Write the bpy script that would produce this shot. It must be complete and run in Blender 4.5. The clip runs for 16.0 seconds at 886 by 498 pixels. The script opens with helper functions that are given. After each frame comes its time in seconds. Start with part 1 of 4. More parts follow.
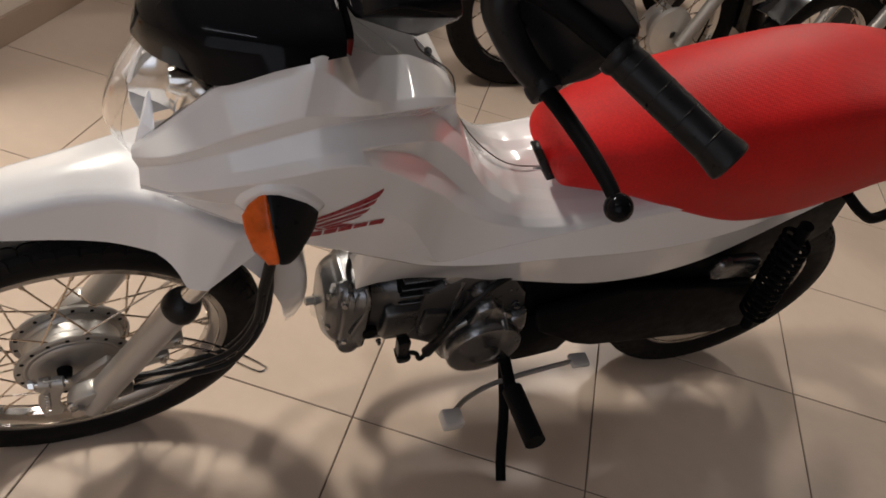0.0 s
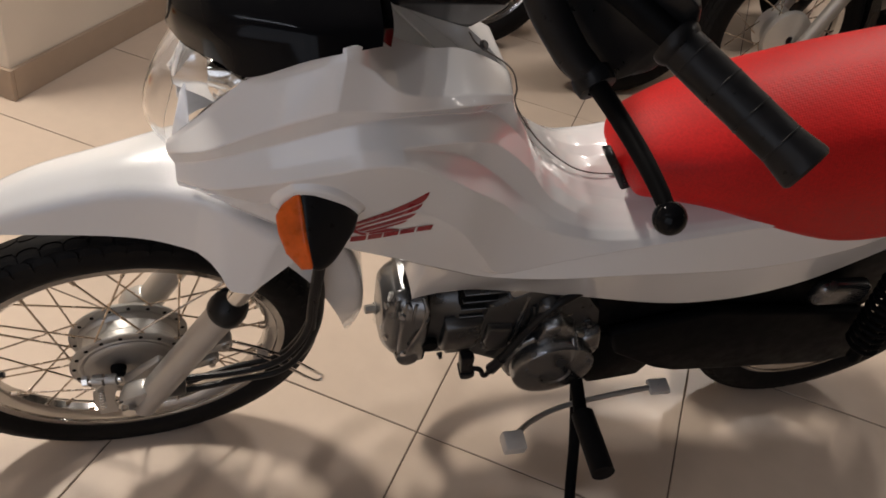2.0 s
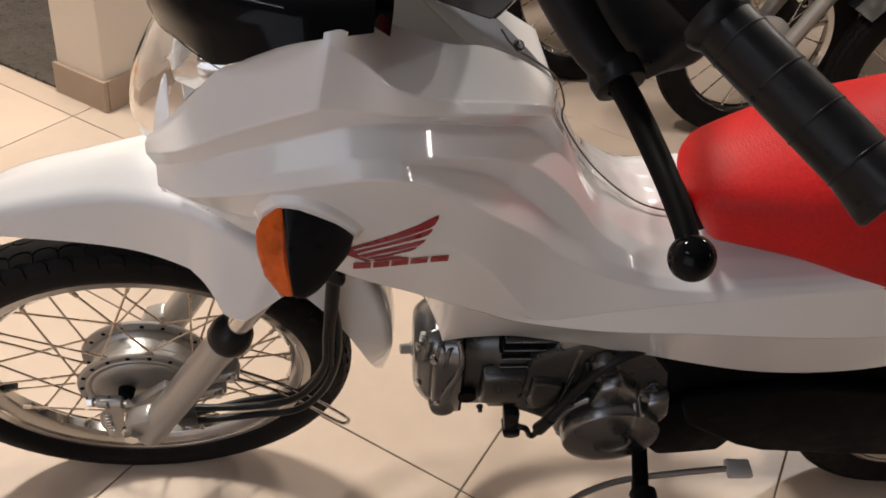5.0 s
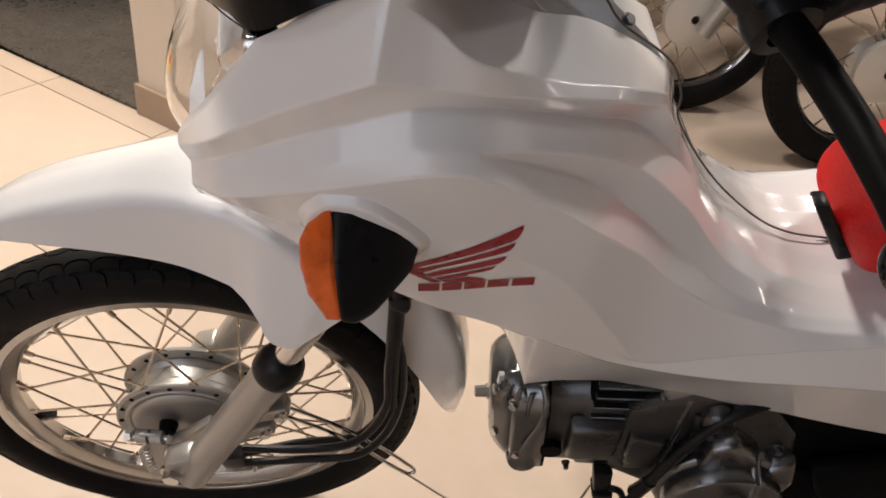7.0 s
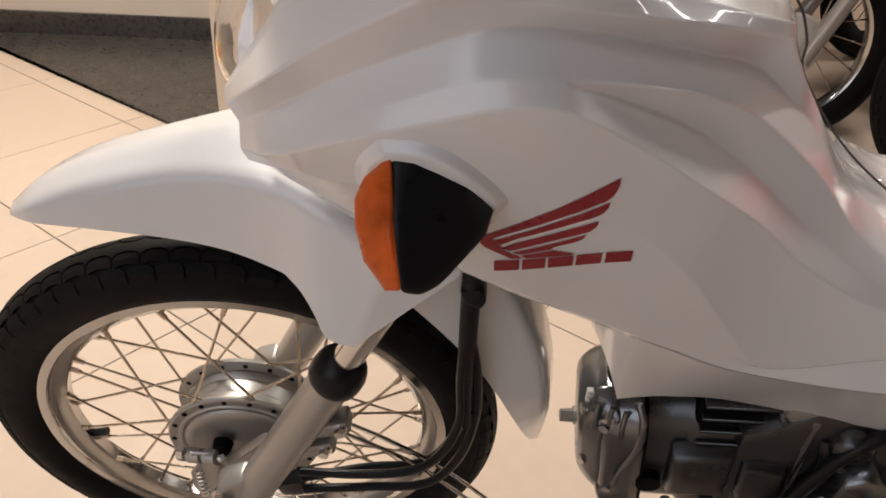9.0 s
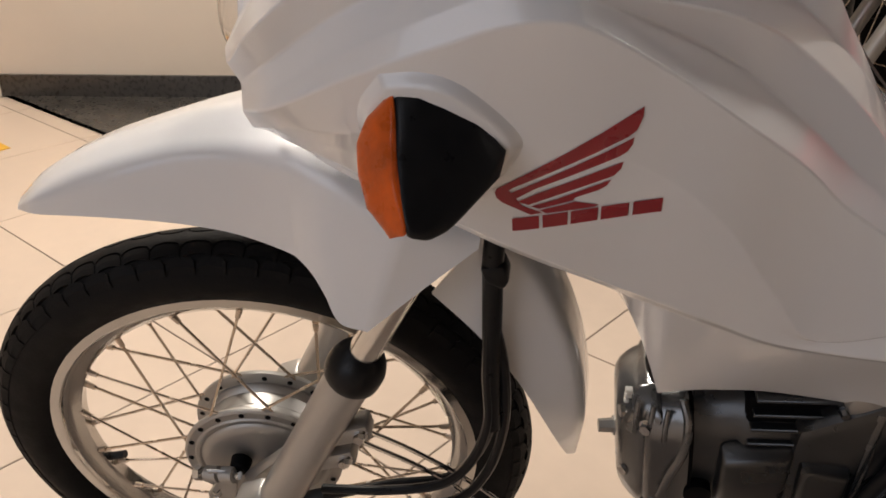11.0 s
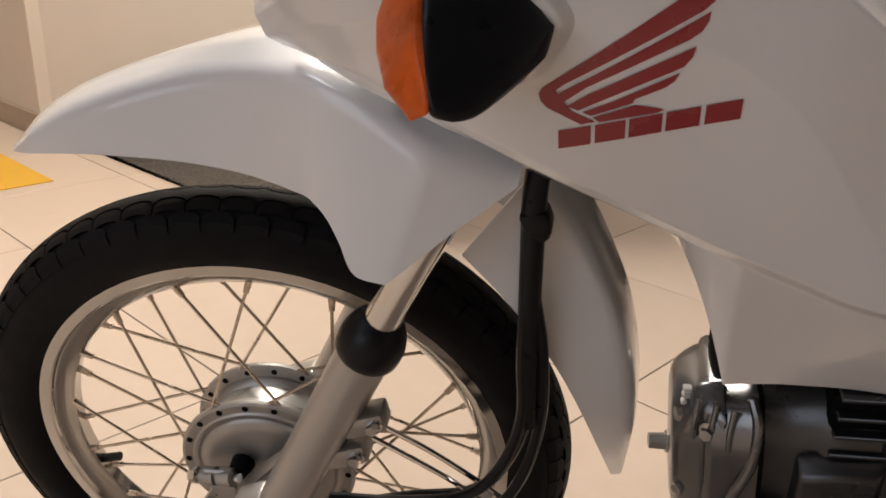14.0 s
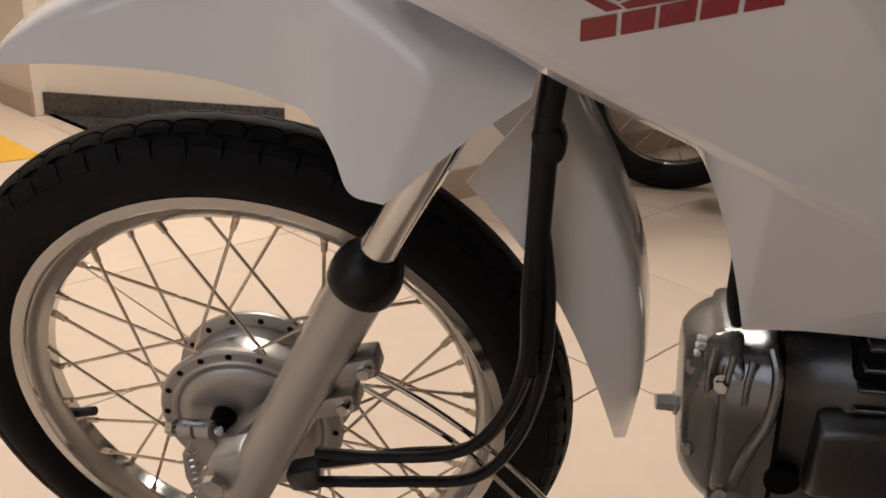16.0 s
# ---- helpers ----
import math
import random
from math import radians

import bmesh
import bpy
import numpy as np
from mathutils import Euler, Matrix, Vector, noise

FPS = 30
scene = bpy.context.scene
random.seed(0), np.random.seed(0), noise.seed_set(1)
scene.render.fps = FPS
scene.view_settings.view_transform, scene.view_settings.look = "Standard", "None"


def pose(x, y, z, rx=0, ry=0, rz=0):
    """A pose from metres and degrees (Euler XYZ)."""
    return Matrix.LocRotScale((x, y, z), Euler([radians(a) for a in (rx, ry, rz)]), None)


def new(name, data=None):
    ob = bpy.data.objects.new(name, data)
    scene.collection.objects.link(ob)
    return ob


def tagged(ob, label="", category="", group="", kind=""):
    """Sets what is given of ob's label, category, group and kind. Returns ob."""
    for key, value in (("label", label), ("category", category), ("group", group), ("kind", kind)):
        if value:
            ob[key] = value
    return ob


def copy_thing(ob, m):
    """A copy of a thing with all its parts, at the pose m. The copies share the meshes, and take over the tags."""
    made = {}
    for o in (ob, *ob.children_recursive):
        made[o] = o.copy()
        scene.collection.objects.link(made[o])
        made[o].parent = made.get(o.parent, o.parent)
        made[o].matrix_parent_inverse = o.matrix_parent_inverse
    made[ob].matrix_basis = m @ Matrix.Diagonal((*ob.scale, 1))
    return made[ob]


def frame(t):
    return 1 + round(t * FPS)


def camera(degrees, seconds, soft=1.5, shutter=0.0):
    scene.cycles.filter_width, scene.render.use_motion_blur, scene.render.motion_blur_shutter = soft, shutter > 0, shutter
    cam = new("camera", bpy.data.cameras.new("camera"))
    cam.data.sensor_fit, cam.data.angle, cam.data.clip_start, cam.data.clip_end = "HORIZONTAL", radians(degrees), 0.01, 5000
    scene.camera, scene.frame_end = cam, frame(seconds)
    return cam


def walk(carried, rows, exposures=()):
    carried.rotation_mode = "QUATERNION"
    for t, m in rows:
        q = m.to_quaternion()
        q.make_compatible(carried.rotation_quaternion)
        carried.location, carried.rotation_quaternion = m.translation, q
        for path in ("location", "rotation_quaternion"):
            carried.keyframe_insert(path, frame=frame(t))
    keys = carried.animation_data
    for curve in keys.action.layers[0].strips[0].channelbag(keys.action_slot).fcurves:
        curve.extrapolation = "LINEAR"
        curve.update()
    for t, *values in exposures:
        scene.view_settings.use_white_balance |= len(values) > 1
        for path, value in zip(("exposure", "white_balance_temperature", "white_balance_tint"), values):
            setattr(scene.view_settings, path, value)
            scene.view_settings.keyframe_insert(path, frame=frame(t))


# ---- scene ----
cam = camera(55.65, 16.0, 1.7)
# seconds, place in metres, turn in degrees
PATH = [
    (0, -0.0112, 0.0245, 1.2209, 52.588, -12.051, -0.411),
    (0.5, 0.0061, 0.0431, 1.2132, 51.943, -11.595, 1.637),
    (1, 0.0228, 0.0561, 1.2063, 51.650, -11.223, 3.750),
    (1.5, 0.0370, 0.0726, 1.1969, 51.954, -10.187, 4.807),
    (2, 0.0613, 0.0870, 1.1877, 51.941, -9.094, 6.937),
    (2.5, 0.0829, 0.1104, 1.1708, 52.732, -8.528, 8.098),
    (3, 0.1061, 0.1269, 1.1624, 53.320, -7.664, 9.393),
    (5.5, 0.1579, 0.2435, 1.0868, 53.534, -7.174, 17.564),
    (6, 0.1490, 0.2701, 1.0600, 54.109, -6.799, 18.871),
    (6.5, 0.1450, 0.2947, 1.0389, 54.915, -6.138, 19.856),
    (7, 0.1390, 0.3183, 1.0144, 55.635, -5.223, 21.601),
    (7.5, 0.1381, 0.3273, 0.9928, 57.145, -4.089, 24.405),
    (8, 0.1339, 0.3398, 0.9654, 58.481, -4.145, 25.458),
    (8.5, 0.1333, 0.3472, 0.9422, 58.881, -3.098, 25.898),
    (9, 0.1326, 0.3631, 0.9121, 59.491, -2.517, 26.481),
    (11.5, 0.1518, 0.3807, 0.8156, 65.574, 0.415, 28.994),
    (12, 0.1502, 0.3891, 0.7979, 66.958, 0.475, 29.485),
    (12.5, 0.1504, 0.3955, 0.7787, 68.105, 0.319, 29.802),
    (13, 0.1465, 0.4029, 0.7572, 68.794, -0.056, 30.818),
    (13.5, 0.1412, 0.4079, 0.7358, 69.494, -0.364, 31.295),
    (14, 0.1371, 0.4155, 0.7167, 69.550, -1.083, 32.087),
    (14.5, 0.1318, 0.4200, 0.6984, 69.636, -1.601, 32.464),
    (15, 0.1266, 0.4272, 0.6811, 69.530, -2.132, 32.563),
    (15.5, 0.1241, 0.4298, 0.6677, 69.761, -2.551, 32.580),
    (16, 0.1224, 0.4311, 0.6541, 69.979, -2.853, 32.196),
]
walk(cam, [(t, pose(x, y, z, rx, ry, rz)) for t, x, y, z, rx, ry, rz in PATH], [(0, -0.22), (3, -0.06), (5.5, 0.2), (8, 0.24), (9, 0.18), (12, 0.08), (16, 0.08)])

# ---- world and lamps ----
# The room's own axes: along the tile joints.
ROOM = Matrix.Translation((0.083, 1.088, 0)) @ pose(0, 0, 0, 0, 0, -12.81)
CEILING = 2.9
world = bpy.data.worlds.new("world")
scene.world = world
world.use_nodes = True
world.node_tree.nodes["Background"].inputs[0].default_value = (1.0, 0.93, 0.85, 1)
world.node_tree.nodes["Background"].inputs[1].default_value = 0.004
scene.view_settings.exposure = 0.0


def area(u, v, size, power, colour=(1.0, 0.95, 0.89), sy=None):
    d = bpy.data.lights.new("ceiling_lamp", "AREA")
    d.shape, d.size, d.size_y = "RECTANGLE", size, sy or size
    d.energy, d.color = power, colour
    ob = new("ceiling_lamp", d)
    ob.matrix_world = ROOM @ pose(u, v, CEILING - 0.03)
    return ob


LAMP, WARM, COOL_FILL = (1.0, 0.91, 0.805), (1.0, 0.908, 0.835), (0.82, 0.87, 1.0)
# First is placed by the shadows, third by the streaks; the rest are added fill.
LAMPS = [(-1.62, 0.28, 0.2, 76, 0.45, LAMP), (-0.9, -2.2, 1.2, 8, 0.12, COOL_FILL), (2.4, 1.85, 0.09, 14, 1.6, WARM), (4.8, 1.8, 0.25, 14, 1.6, WARM), (0.3, 1.35, 0.12, 22, 0.6, WARM), (0.9, 3.2, 0.3, 30, 0.3, WARM)]
for u, v, size, power, sy, tint in LAMPS:
    area(u, v, size, power, tint, sy)
# cool fill light for the bike's near side, from an added, unseen south window
daylight = bpy.data.lights.new("cool_fill_daylight", "AREA")
daylight.shape, daylight.size, daylight.size_y, daylight.energy, daylight.color = "RECTANGLE", 2.5, 2.3, 13.5, (0.74, 0.82, 1.0)
daylight_ob = new("cool_fill_daylight", daylight)
daylight_ob.matrix_world = ROOM @ pose(0.0, -3.57, 1.5, 90, 0, 0)


# ---- materials ----
def material(name, colour, rough=0.5, metal=0.0, coat=0.0, vary=0.06, scale=30.0, bump=0.0, bump_scale=200.0, mottling=3.0, spec=0.5, island=False, rough_vary=0.08):
    m = bpy.data.materials.new(name)
    m.use_nodes = True
    nt = m.node_tree
    b = nt.nodes["Principled BSDF"]
    tc = nt.nodes.new("ShaderNodeTexCoord")
    n1, n2 = nt.nodes.new("ShaderNodeTexNoise"), nt.nodes.new("ShaderNodeTexNoise")
    n1.inputs["Scale"].default_value, n2.inputs["Scale"].default_value = scale, mottling
    n1.inputs["Detail"].default_value, n2.inputs["Detail"].default_value = 5, 3
    for n in (n1, n2):
        nt.links.new(tc.outputs["Object"], n.inputs["Vector"])
    add = nt.nodes.new("ShaderNodeMath")
    add.operation = "ADD"
    nt.links.new(n1.outputs["Fac"], add.inputs[0])
    nt.links.new(n2.outputs["Fac"], add.inputs[1])
    ramp = nt.nodes.new("ShaderNodeMapRange")
    ramp.inputs["From Min"].default_value, ramp.inputs["From Max"].default_value = 0.6, 1.4
    ramp.inputs["To Min"].default_value, ramp.inputs["To Max"].default_value = 1 - vary, 1 + vary
    nt.links.new(add.outputs[0], ramp.inputs["Value"])
    mul = nt.nodes.new("ShaderNodeVectorMath")
    mul.operation = "SCALE"
    mul.inputs[0].default_value = colour
    nt.links.new(ramp.outputs[0], mul.inputs["Scale"])
    nt.links.new(mul.outputs[0], b.inputs["Base Color"])
    rr = nt.nodes.new("ShaderNodeMapRange")
    rr.inputs["From Min"].default_value, rr.inputs["From Max"].default_value = 0.3, 0.7
    rr.inputs["To Min"].default_value, rr.inputs["To Max"].default_value = max(0.02, rough - rough_vary), min(1, rough + rough_vary)
    nt.links.new(n1.outputs["Fac"], rr.inputs["Value"])
    nt.links.new(rr.outputs[0], b.inputs["Roughness"])
    b.inputs["Metallic"].default_value, b.inputs["Coat Weight"].default_value = metal, coat
    b.inputs["Coat Roughness"].default_value, b.inputs["Specular IOR Level"].default_value = 0.03, spec
    if bump:
        n3, bn = nt.nodes.new("ShaderNodeTexNoise"), nt.nodes.new("ShaderNodeBump")
        n3.inputs["Scale"].default_value, n3.inputs["Detail"].default_value = bump_scale, 3
        nt.links.new(tc.outputs["Object"], n3.inputs["Vector"])
        bn.inputs["Strength"].default_value, bn.inputs["Distance"].default_value = bump, 0.001
        nt.links.new(n3.outputs["Fac"], bn.inputs["Height"])
        nt.links.new(bn.outputs[0], b.inputs["Normal"])
    return m


def tile_material():
    m = material("porcelain_tile", (0.6, 0.485, 0.39), 0.34, vary=0.05, scale=24, mottling=2.2, rough_vary=0.04)
    nt = m.node_tree
    info = nt.nodes.new("ShaderNodeObjectInfo")
    mr = nt.nodes.new("ShaderNodeMapRange")
    mr.inputs["To Min"].default_value, mr.inputs["To Max"].default_value = 0.95, 1.05
    nt.links.new(info.outputs["Random"], mr.inputs["Value"])
    b = nt.nodes["Principled BSDF"]
    src = b.inputs["Base Color"].links[0].from_socket
    mul = nt.nodes.new("ShaderNodeVectorMath")
    mul.operation = "SCALE"
    nt.links.new(src, mul.inputs[0])
    nt.links.new(mr.outputs[0], mul.inputs["Scale"])
    nt.links.new(mul.outputs[0], b.inputs["Base Color"])
    return m


def seat_material():
    m = material("red_vinyl", (0.5, 0.01, 0.01), 0.5, spec=0.3, vary=0.28, scale=260, mottling=8)
    nt = m.node_tree
    tc, vo, bn = nt.nodes.new("ShaderNodeTexCoord"), nt.nodes.new("ShaderNodeTexVoronoi"), nt.nodes.new("ShaderNodeBump")
    vo.inputs["Scale"].default_value, vo.inputs["Randomness"].default_value = 310, 0.15
    nt.links.new(tc.outputs["Object"], vo.inputs["Vector"])
    bn.inputs["Strength"].default_value, bn.inputs["Distance"].default_value = 0.34, 0.0009
    nt.links.new(vo.outputs["Distance"], bn.inputs["Height"])
    nt.links.new(bn.outputs[0], nt.nodes["Principled BSDF"].inputs["Normal"])
    return m


def glass(name, colour=(1, 1, 1), rough=0.02):
    m = bpy.data.materials.new(name)
    m.use_nodes = True
    b = m.node_tree.nodes["Principled BSDF"]
    b.inputs["Base Color"].default_value = (*colour, 1)
    b.inputs["Transmission Weight"].default_value, b.inputs["Roughness"].default_value = 1, rough
    b.inputs["IOR"].default_value = 1.45
    return m


def glow(name, colour, strength):
    m = bpy.data.materials.new(name)
    m.use_nodes = True
    b = m.node_tree.nodes["Principled BSDF"]
    b.inputs["Emission Color"].default_value = (*colour, 1)
    b.inputs["Emission Strength"].default_value = strength
    return m


WHITE = material("white_gloss_paint", (0.775, 0.778, 0.79), 0.26, spec=0.4, coat=1.0, vary=0.008, scale=12, mottling=4, rough_vary=0.0)
RED = seat_material()
GAP = material("panel_gap_grey", (0.11, 0.1, 0.09), 0.6)
LOGO = material("red_decal", (0.28, 0.009, 0.018), 0.3, coat=0.6, vary=0.05)
BLACK = material("black_plastic", (0.009, 0.009, 0.01), 0.34, spec=0.2, vary=0.2, scale=90, bump=0.06, bump_scale=500)
GLOSS = material("black_gloss_plastic", (0.005, 0.005, 0.006), 0.07, coat=0.0, spec=0.1, vary=0.1)
FRAME = material("black_frame_paint", (0.004, 0.004, 0.0045), 0.5, spec=0.05, vary=0.25, scale=50)
RUBBER = material("tyre_rubber", (0.006, 0.0056, 0.006), 0.62, spec=0.13, vary=0.25, scale=60, bump=0.25, bump_scale=350, mottling=12)
CAST = material("cast_aluminium", (0.2, 0.202, 0.206), 0.25, metal=0.92, vary=0.08, scale=25, bump=0.04, bump_scale=500, mottling=9, rough_vary=0.04)
DARKCAST = material("dark_cast_aluminium", (0.08, 0.081, 0.083), 0.3, metal=0.85, vary=0.14, scale=25, bump=0.06, bump_scale=420, mottling=10, rough_vary=0.05)
SILVER = material("silver_fork_paint", (0.43, 0.41, 0.385), 0.38, metal=0.55, coat=0.3, vary=0.05, scale=160, mottling=6)
CHROME = material("chrome", (0.74, 0.73, 0.71), 0.12, metal=1.0, vary=0.05, scale=40)
RIM = material("rim_aluminium", (0.5, 0.485, 0.465), 0.13, metal=1.0, vary=0.03, scale=20, mottling=5, rough_vary=0.03)
BRIGHT = material("bright_hub_aluminium", (0.66, 0.645, 0.62), 0.4, metal=0.4, vary=0.05, scale=30)
REFLECTOR = material("headlight_reflector", (0.78, 0.77, 0.76), 0.09, metal=1.0, vary=0.05, scale=40)
SATIN = material("satin_aluminium", (0.4, 0.388, 0.37), 0.42, metal=0.8, vary=0.04, scale=20, mottling=8, bump=0.02, bump_scale=500, rough_vary=0.04)
SPOKE = material("spoke_steel", (0.62, 0.53, 0.44), 0.24, metal=1.0, vary=0.15, scale=60)
ORANGE = material("amber_lens", (0.62, 0.1, 0.008), 0.3, coat=0.2, spec=0.2, vary=0.3, scale=90, mottling=40, bump=0.5, bump_scale=160)
TILE = tile_material()
GROUT = material("grout", (0.16, 0.12, 0.09), 0.85, vary=0.25, scale=40)
WALL = material("cream_wall_paint", (0.68, 0.6, 0.51), 0.7, vary=0.03, scale=9, bump=0.1, bump_scale=120, mottling=1.2)
CEIL = material("white_trim_paint", (0.8, 0.77, 0.72), 0.8, vary=0.03)
# dark grey so that the unseen ceiling throws little light back down
LOWBOUNCE = material("low_bounce_ceiling_grey", (0.12, 0.118, 0.116), 0.8, vary=0.05)
SKIRT = material("tan_skirting_tile", (0.36, 0.27, 0.2), 0.4, vary=0.08, scale=30)
GRANITE = material("dark_granite", (0.045, 0.04, 0.035), 0.3, vary=0.5, scale=70, mottling=14)
YELLOW = material("yellow_floor_paint", (0.72, 0.4, 0.03), 0.5, vary=0.1)
REDPAINT = material("red_floor_paint", (0.45, 0.04, 0.02), 0.5, vary=0.1)
LENS = glass("clear_lens")
PANEL = glow("lamp_panel", (1.0, 0.95, 0.88), 1.0)
# glowing sheet behind the added window, part of the cool fill
DAY = glow("daylight", (0.78, 0.87, 1.0), 0.28)


# ---- mesh helpers ----
def part(name, bm, mat, parent=None, label="", smooth=True, angle=35, at=None, crisp=False):
    bmesh.ops.recalc_face_normals(bm, faces=bm.faces)
    me = bpy.data.meshes.new(name)
    bm.to_mesh(me)
    bm.free()
    me.materials.append(mat)
    if smooth:
        me.shade_smooth()
        me.set_sharp_from_angle(angle=radians(angle))
    ob = new(name, me)
    if parent:
        ob.parent = parent
    if at is not None:
        ob.matrix_basis = at
    if crisp:
        ob.modifiers.new("weighted_normals", "WEIGHTED_NORMAL").keep_sharp = True
    if label:
        ob["label"] = label
    return ob


def spline(pts, n):
    """Catmull-Rom through the points, n samples, even in the points' index."""
    pts = [Vector(p) for p in pts]
    out = []
    for k in range(n):
        f = k / (n - 1) * (len(pts) - 1)
        i = min(int(f), len(pts) - 2)
        t = f - i
        p1, p2 = pts[i], pts[i + 1]
        p0 = pts[i - 1] if i else p1 * 2 - p2
        p3 = pts[i + 2] if i + 2 < len(pts) else p2 * 2 - p1
        out.append(0.5 * (2 * p1 + (p2 - p0) * t + (2 * p0 - 5 * p1 + 4 * p2 - p3) * t * t + (3 * p1 - p0 - 3 * p2 + p3) * t ** 3))
    return out


def bent(pts, at, n):
    """A spline with sharp corners at some of its points."""
    cuts = [0, *at, len(pts) - 1]
    step = (n - 1) // (len(pts) - 1)
    out = []
    for a, b in zip(cuts, cuts[1:]):
        out += spline(pts[a:b + 1], (b - a) * step + 1)[:-1]
    return out + [Vector(pts[-1])]


def rounded(line, r, seg=3):
    """A polyline with its inner corners rounded off."""
    out = [line[0]]
    for a, b, c in zip(line, line[1:], line[2:]):
        u, v = a - b, c - b
        ru, rv = min(r, u.length * 0.45), min(r, v.length * 0.45)
        p, q = b + u.normalized() * ru if u.length else b, b + v.normalized() * rv if v.length else b
        out += [p * (1 - t) ** 2 + b * 2 * t * (1 - t) + q * t * t for t in [k / seg for k in range(seg + 1)]]
    return out + [line[-1]]


def loft(lines, n, r=0.008, seg=3, thick=0.003, mirror=False, matrix=None, fine=1):
    """A sheet over feature lines (each a list of points), rounded across, with thickness."""
    rows = [[Vector(q) for q in l] if len(l) == n else spline(l, n) for l in lines]
    bm = bmesh.new()
    sections = [rounded([row[k] for row in rows], r, seg) for k in range(n)]
    if fine > 1:
        sections = [[a.lerp(b, j / fine) for a, b in zip(s, s[1:]) for j in range(fine)] + [s[-1]] for s in sections]
    for sgn in ((1, -1) if mirror else (1,)):
        g = [[bm.verts.new((v.x, v.y * sgn, v.z)) for v in s] for s in sections]
        for a, b in zip(g, g[1:]):
            for i in range(len(a) - 1):
                bm.faces.new((a[i], a[i + 1], b[i + 1], b[i]))
    bmesh.ops.remove_doubles(bm, verts=bm.verts, dist=0.0004)
    bmesh.ops.recalc_face_normals(bm, faces=bm.faces)
    if thick:
        bmesh.ops.solidify(bm, geom=bm.faces[:], thickness=thick)
    if matrix:
        bm.transform(matrix)
    return bm


def tube(pts, r, n=10, samples=0, caps=True, r_end=None):
    """A round rod along points; samples > 0: a smooth curve through them."""
    pts = spline(pts, samples) if samples else [Vector(p) for p in pts]
    bm = bmesh.new()
    side, rings = None, []
    for i, p in enumerate(pts):
        d = (pts[min(i + 1, len(pts) - 1)] - pts[max(i - 1, 0)]).normalized()
        if side is None:
            side = d.orthogonal().normalized()
        side = (side - d * side.dot(d)).normalized()
        up = d.cross(side)
        rr = r if r_end is None else r + (r_end - r) * i / (len(pts) - 1)
        rings.append([bm.verts.new(p + (side * math.cos(a) + up * math.sin(a)) * rr) for a in [2 * math.pi * k / n for k in range(n)]])
    for a, b in zip(rings, rings[1:]):
        for i in range(n):
            bm.faces.new((a[i], a[(i + 1) % n], b[(i + 1) % n], b[i]))
    if caps:
        bm.faces.new(rings[0])
        bm.faces.new(rings[-1])
    return bm


def lathe(profile, n=48, axis="Y", centre=(0, 0, 0), close=False):
    """Turn (radius, along) pairs round an axis through the centre."""
    bm = bmesh.new()
    c = Vector(centre)
    rings = []
    for k in range(n):
        a = 2 * math.pi * k / n
        ca, sa = math.cos(a), math.sin(a)
        rings.append([bm.verts.new(c + Vector({"Y": (r * ca, h, r * sa), "Z": (r * ca, r * sa, h), "X": (h, r * ca, r * sa)}[axis])) for r, h in profile])
    m = len(profile)
    for k in range(n):
        a, b = rings[k], rings[(k + 1) % n]
        for i in range(m if close else m - 1):
            bm.faces.new((a[i], a[(i + 1) % m], b[(i + 1) % m], b[i]))
    bmesh.ops.remove_doubles(bm, verts=bm.verts, dist=1e-5)
    return bm


def box(x0, x1, y0, y1, z0, z1, bevel=0.0, seg=2):
    bm = bmesh.new()
    bmesh.ops.create_cube(bm, size=1, matrix=Matrix.Translation(((x0 + x1) / 2, (y0 + y1) / 2, (z0 + z1) / 2)) @ Matrix.Diagonal((x1 - x0, y1 - y0, z1 - z0, 1)))
    if bevel:
        bmesh.ops.bevel(bm, geom=bm.edges[:], offset=bevel, segments=seg, affect="EDGES", profile=0.5, clamp_overlap=True)
    return bm


def hull(points, bevel=0.0, seg=2):
    bm = bmesh.new()
    for p in points:
        bm.verts.new(p)
    bmesh.ops.convex_hull(bm, input=bm.verts)
    bmesh.ops.dissolve_limit(bm, angle_limit=0.03, verts=bm.verts[:], edges=bm.edges[:])
    if bevel:
        bmesh.ops.bevel(bm, geom=bm.edges[:], offset=bevel, segments=seg, affect="EDGES", profile=0.5, clamp_overlap=True)
    return bm


def prism(outline, y0, y1, bevel=0.0, seg=2):
    """An (x, z) outline given depth along y."""
    bm = bmesh.new()
    a = [bm.verts.new((x, y0, z)) for x, z in outline]
    b = [bm.verts.new((x, y1, z)) for x, z in outline]
    bm.faces.new(a)
    bm.faces.new(b[::-1])
    for i in range(len(a)):
        j = (i + 1) % len(a)
        bm.faces.new((a[i], b[i], b[j], a[j]))
    bmesh.ops.recalc_face_normals(bm, faces=bm.faces)
    if bevel:
        bmesh.ops.bevel(bm, geom=bm.edges[:], offset=bevel, segments=seg, affect="EDGES", profile=0.5, clamp_overlap=True)
    return bm


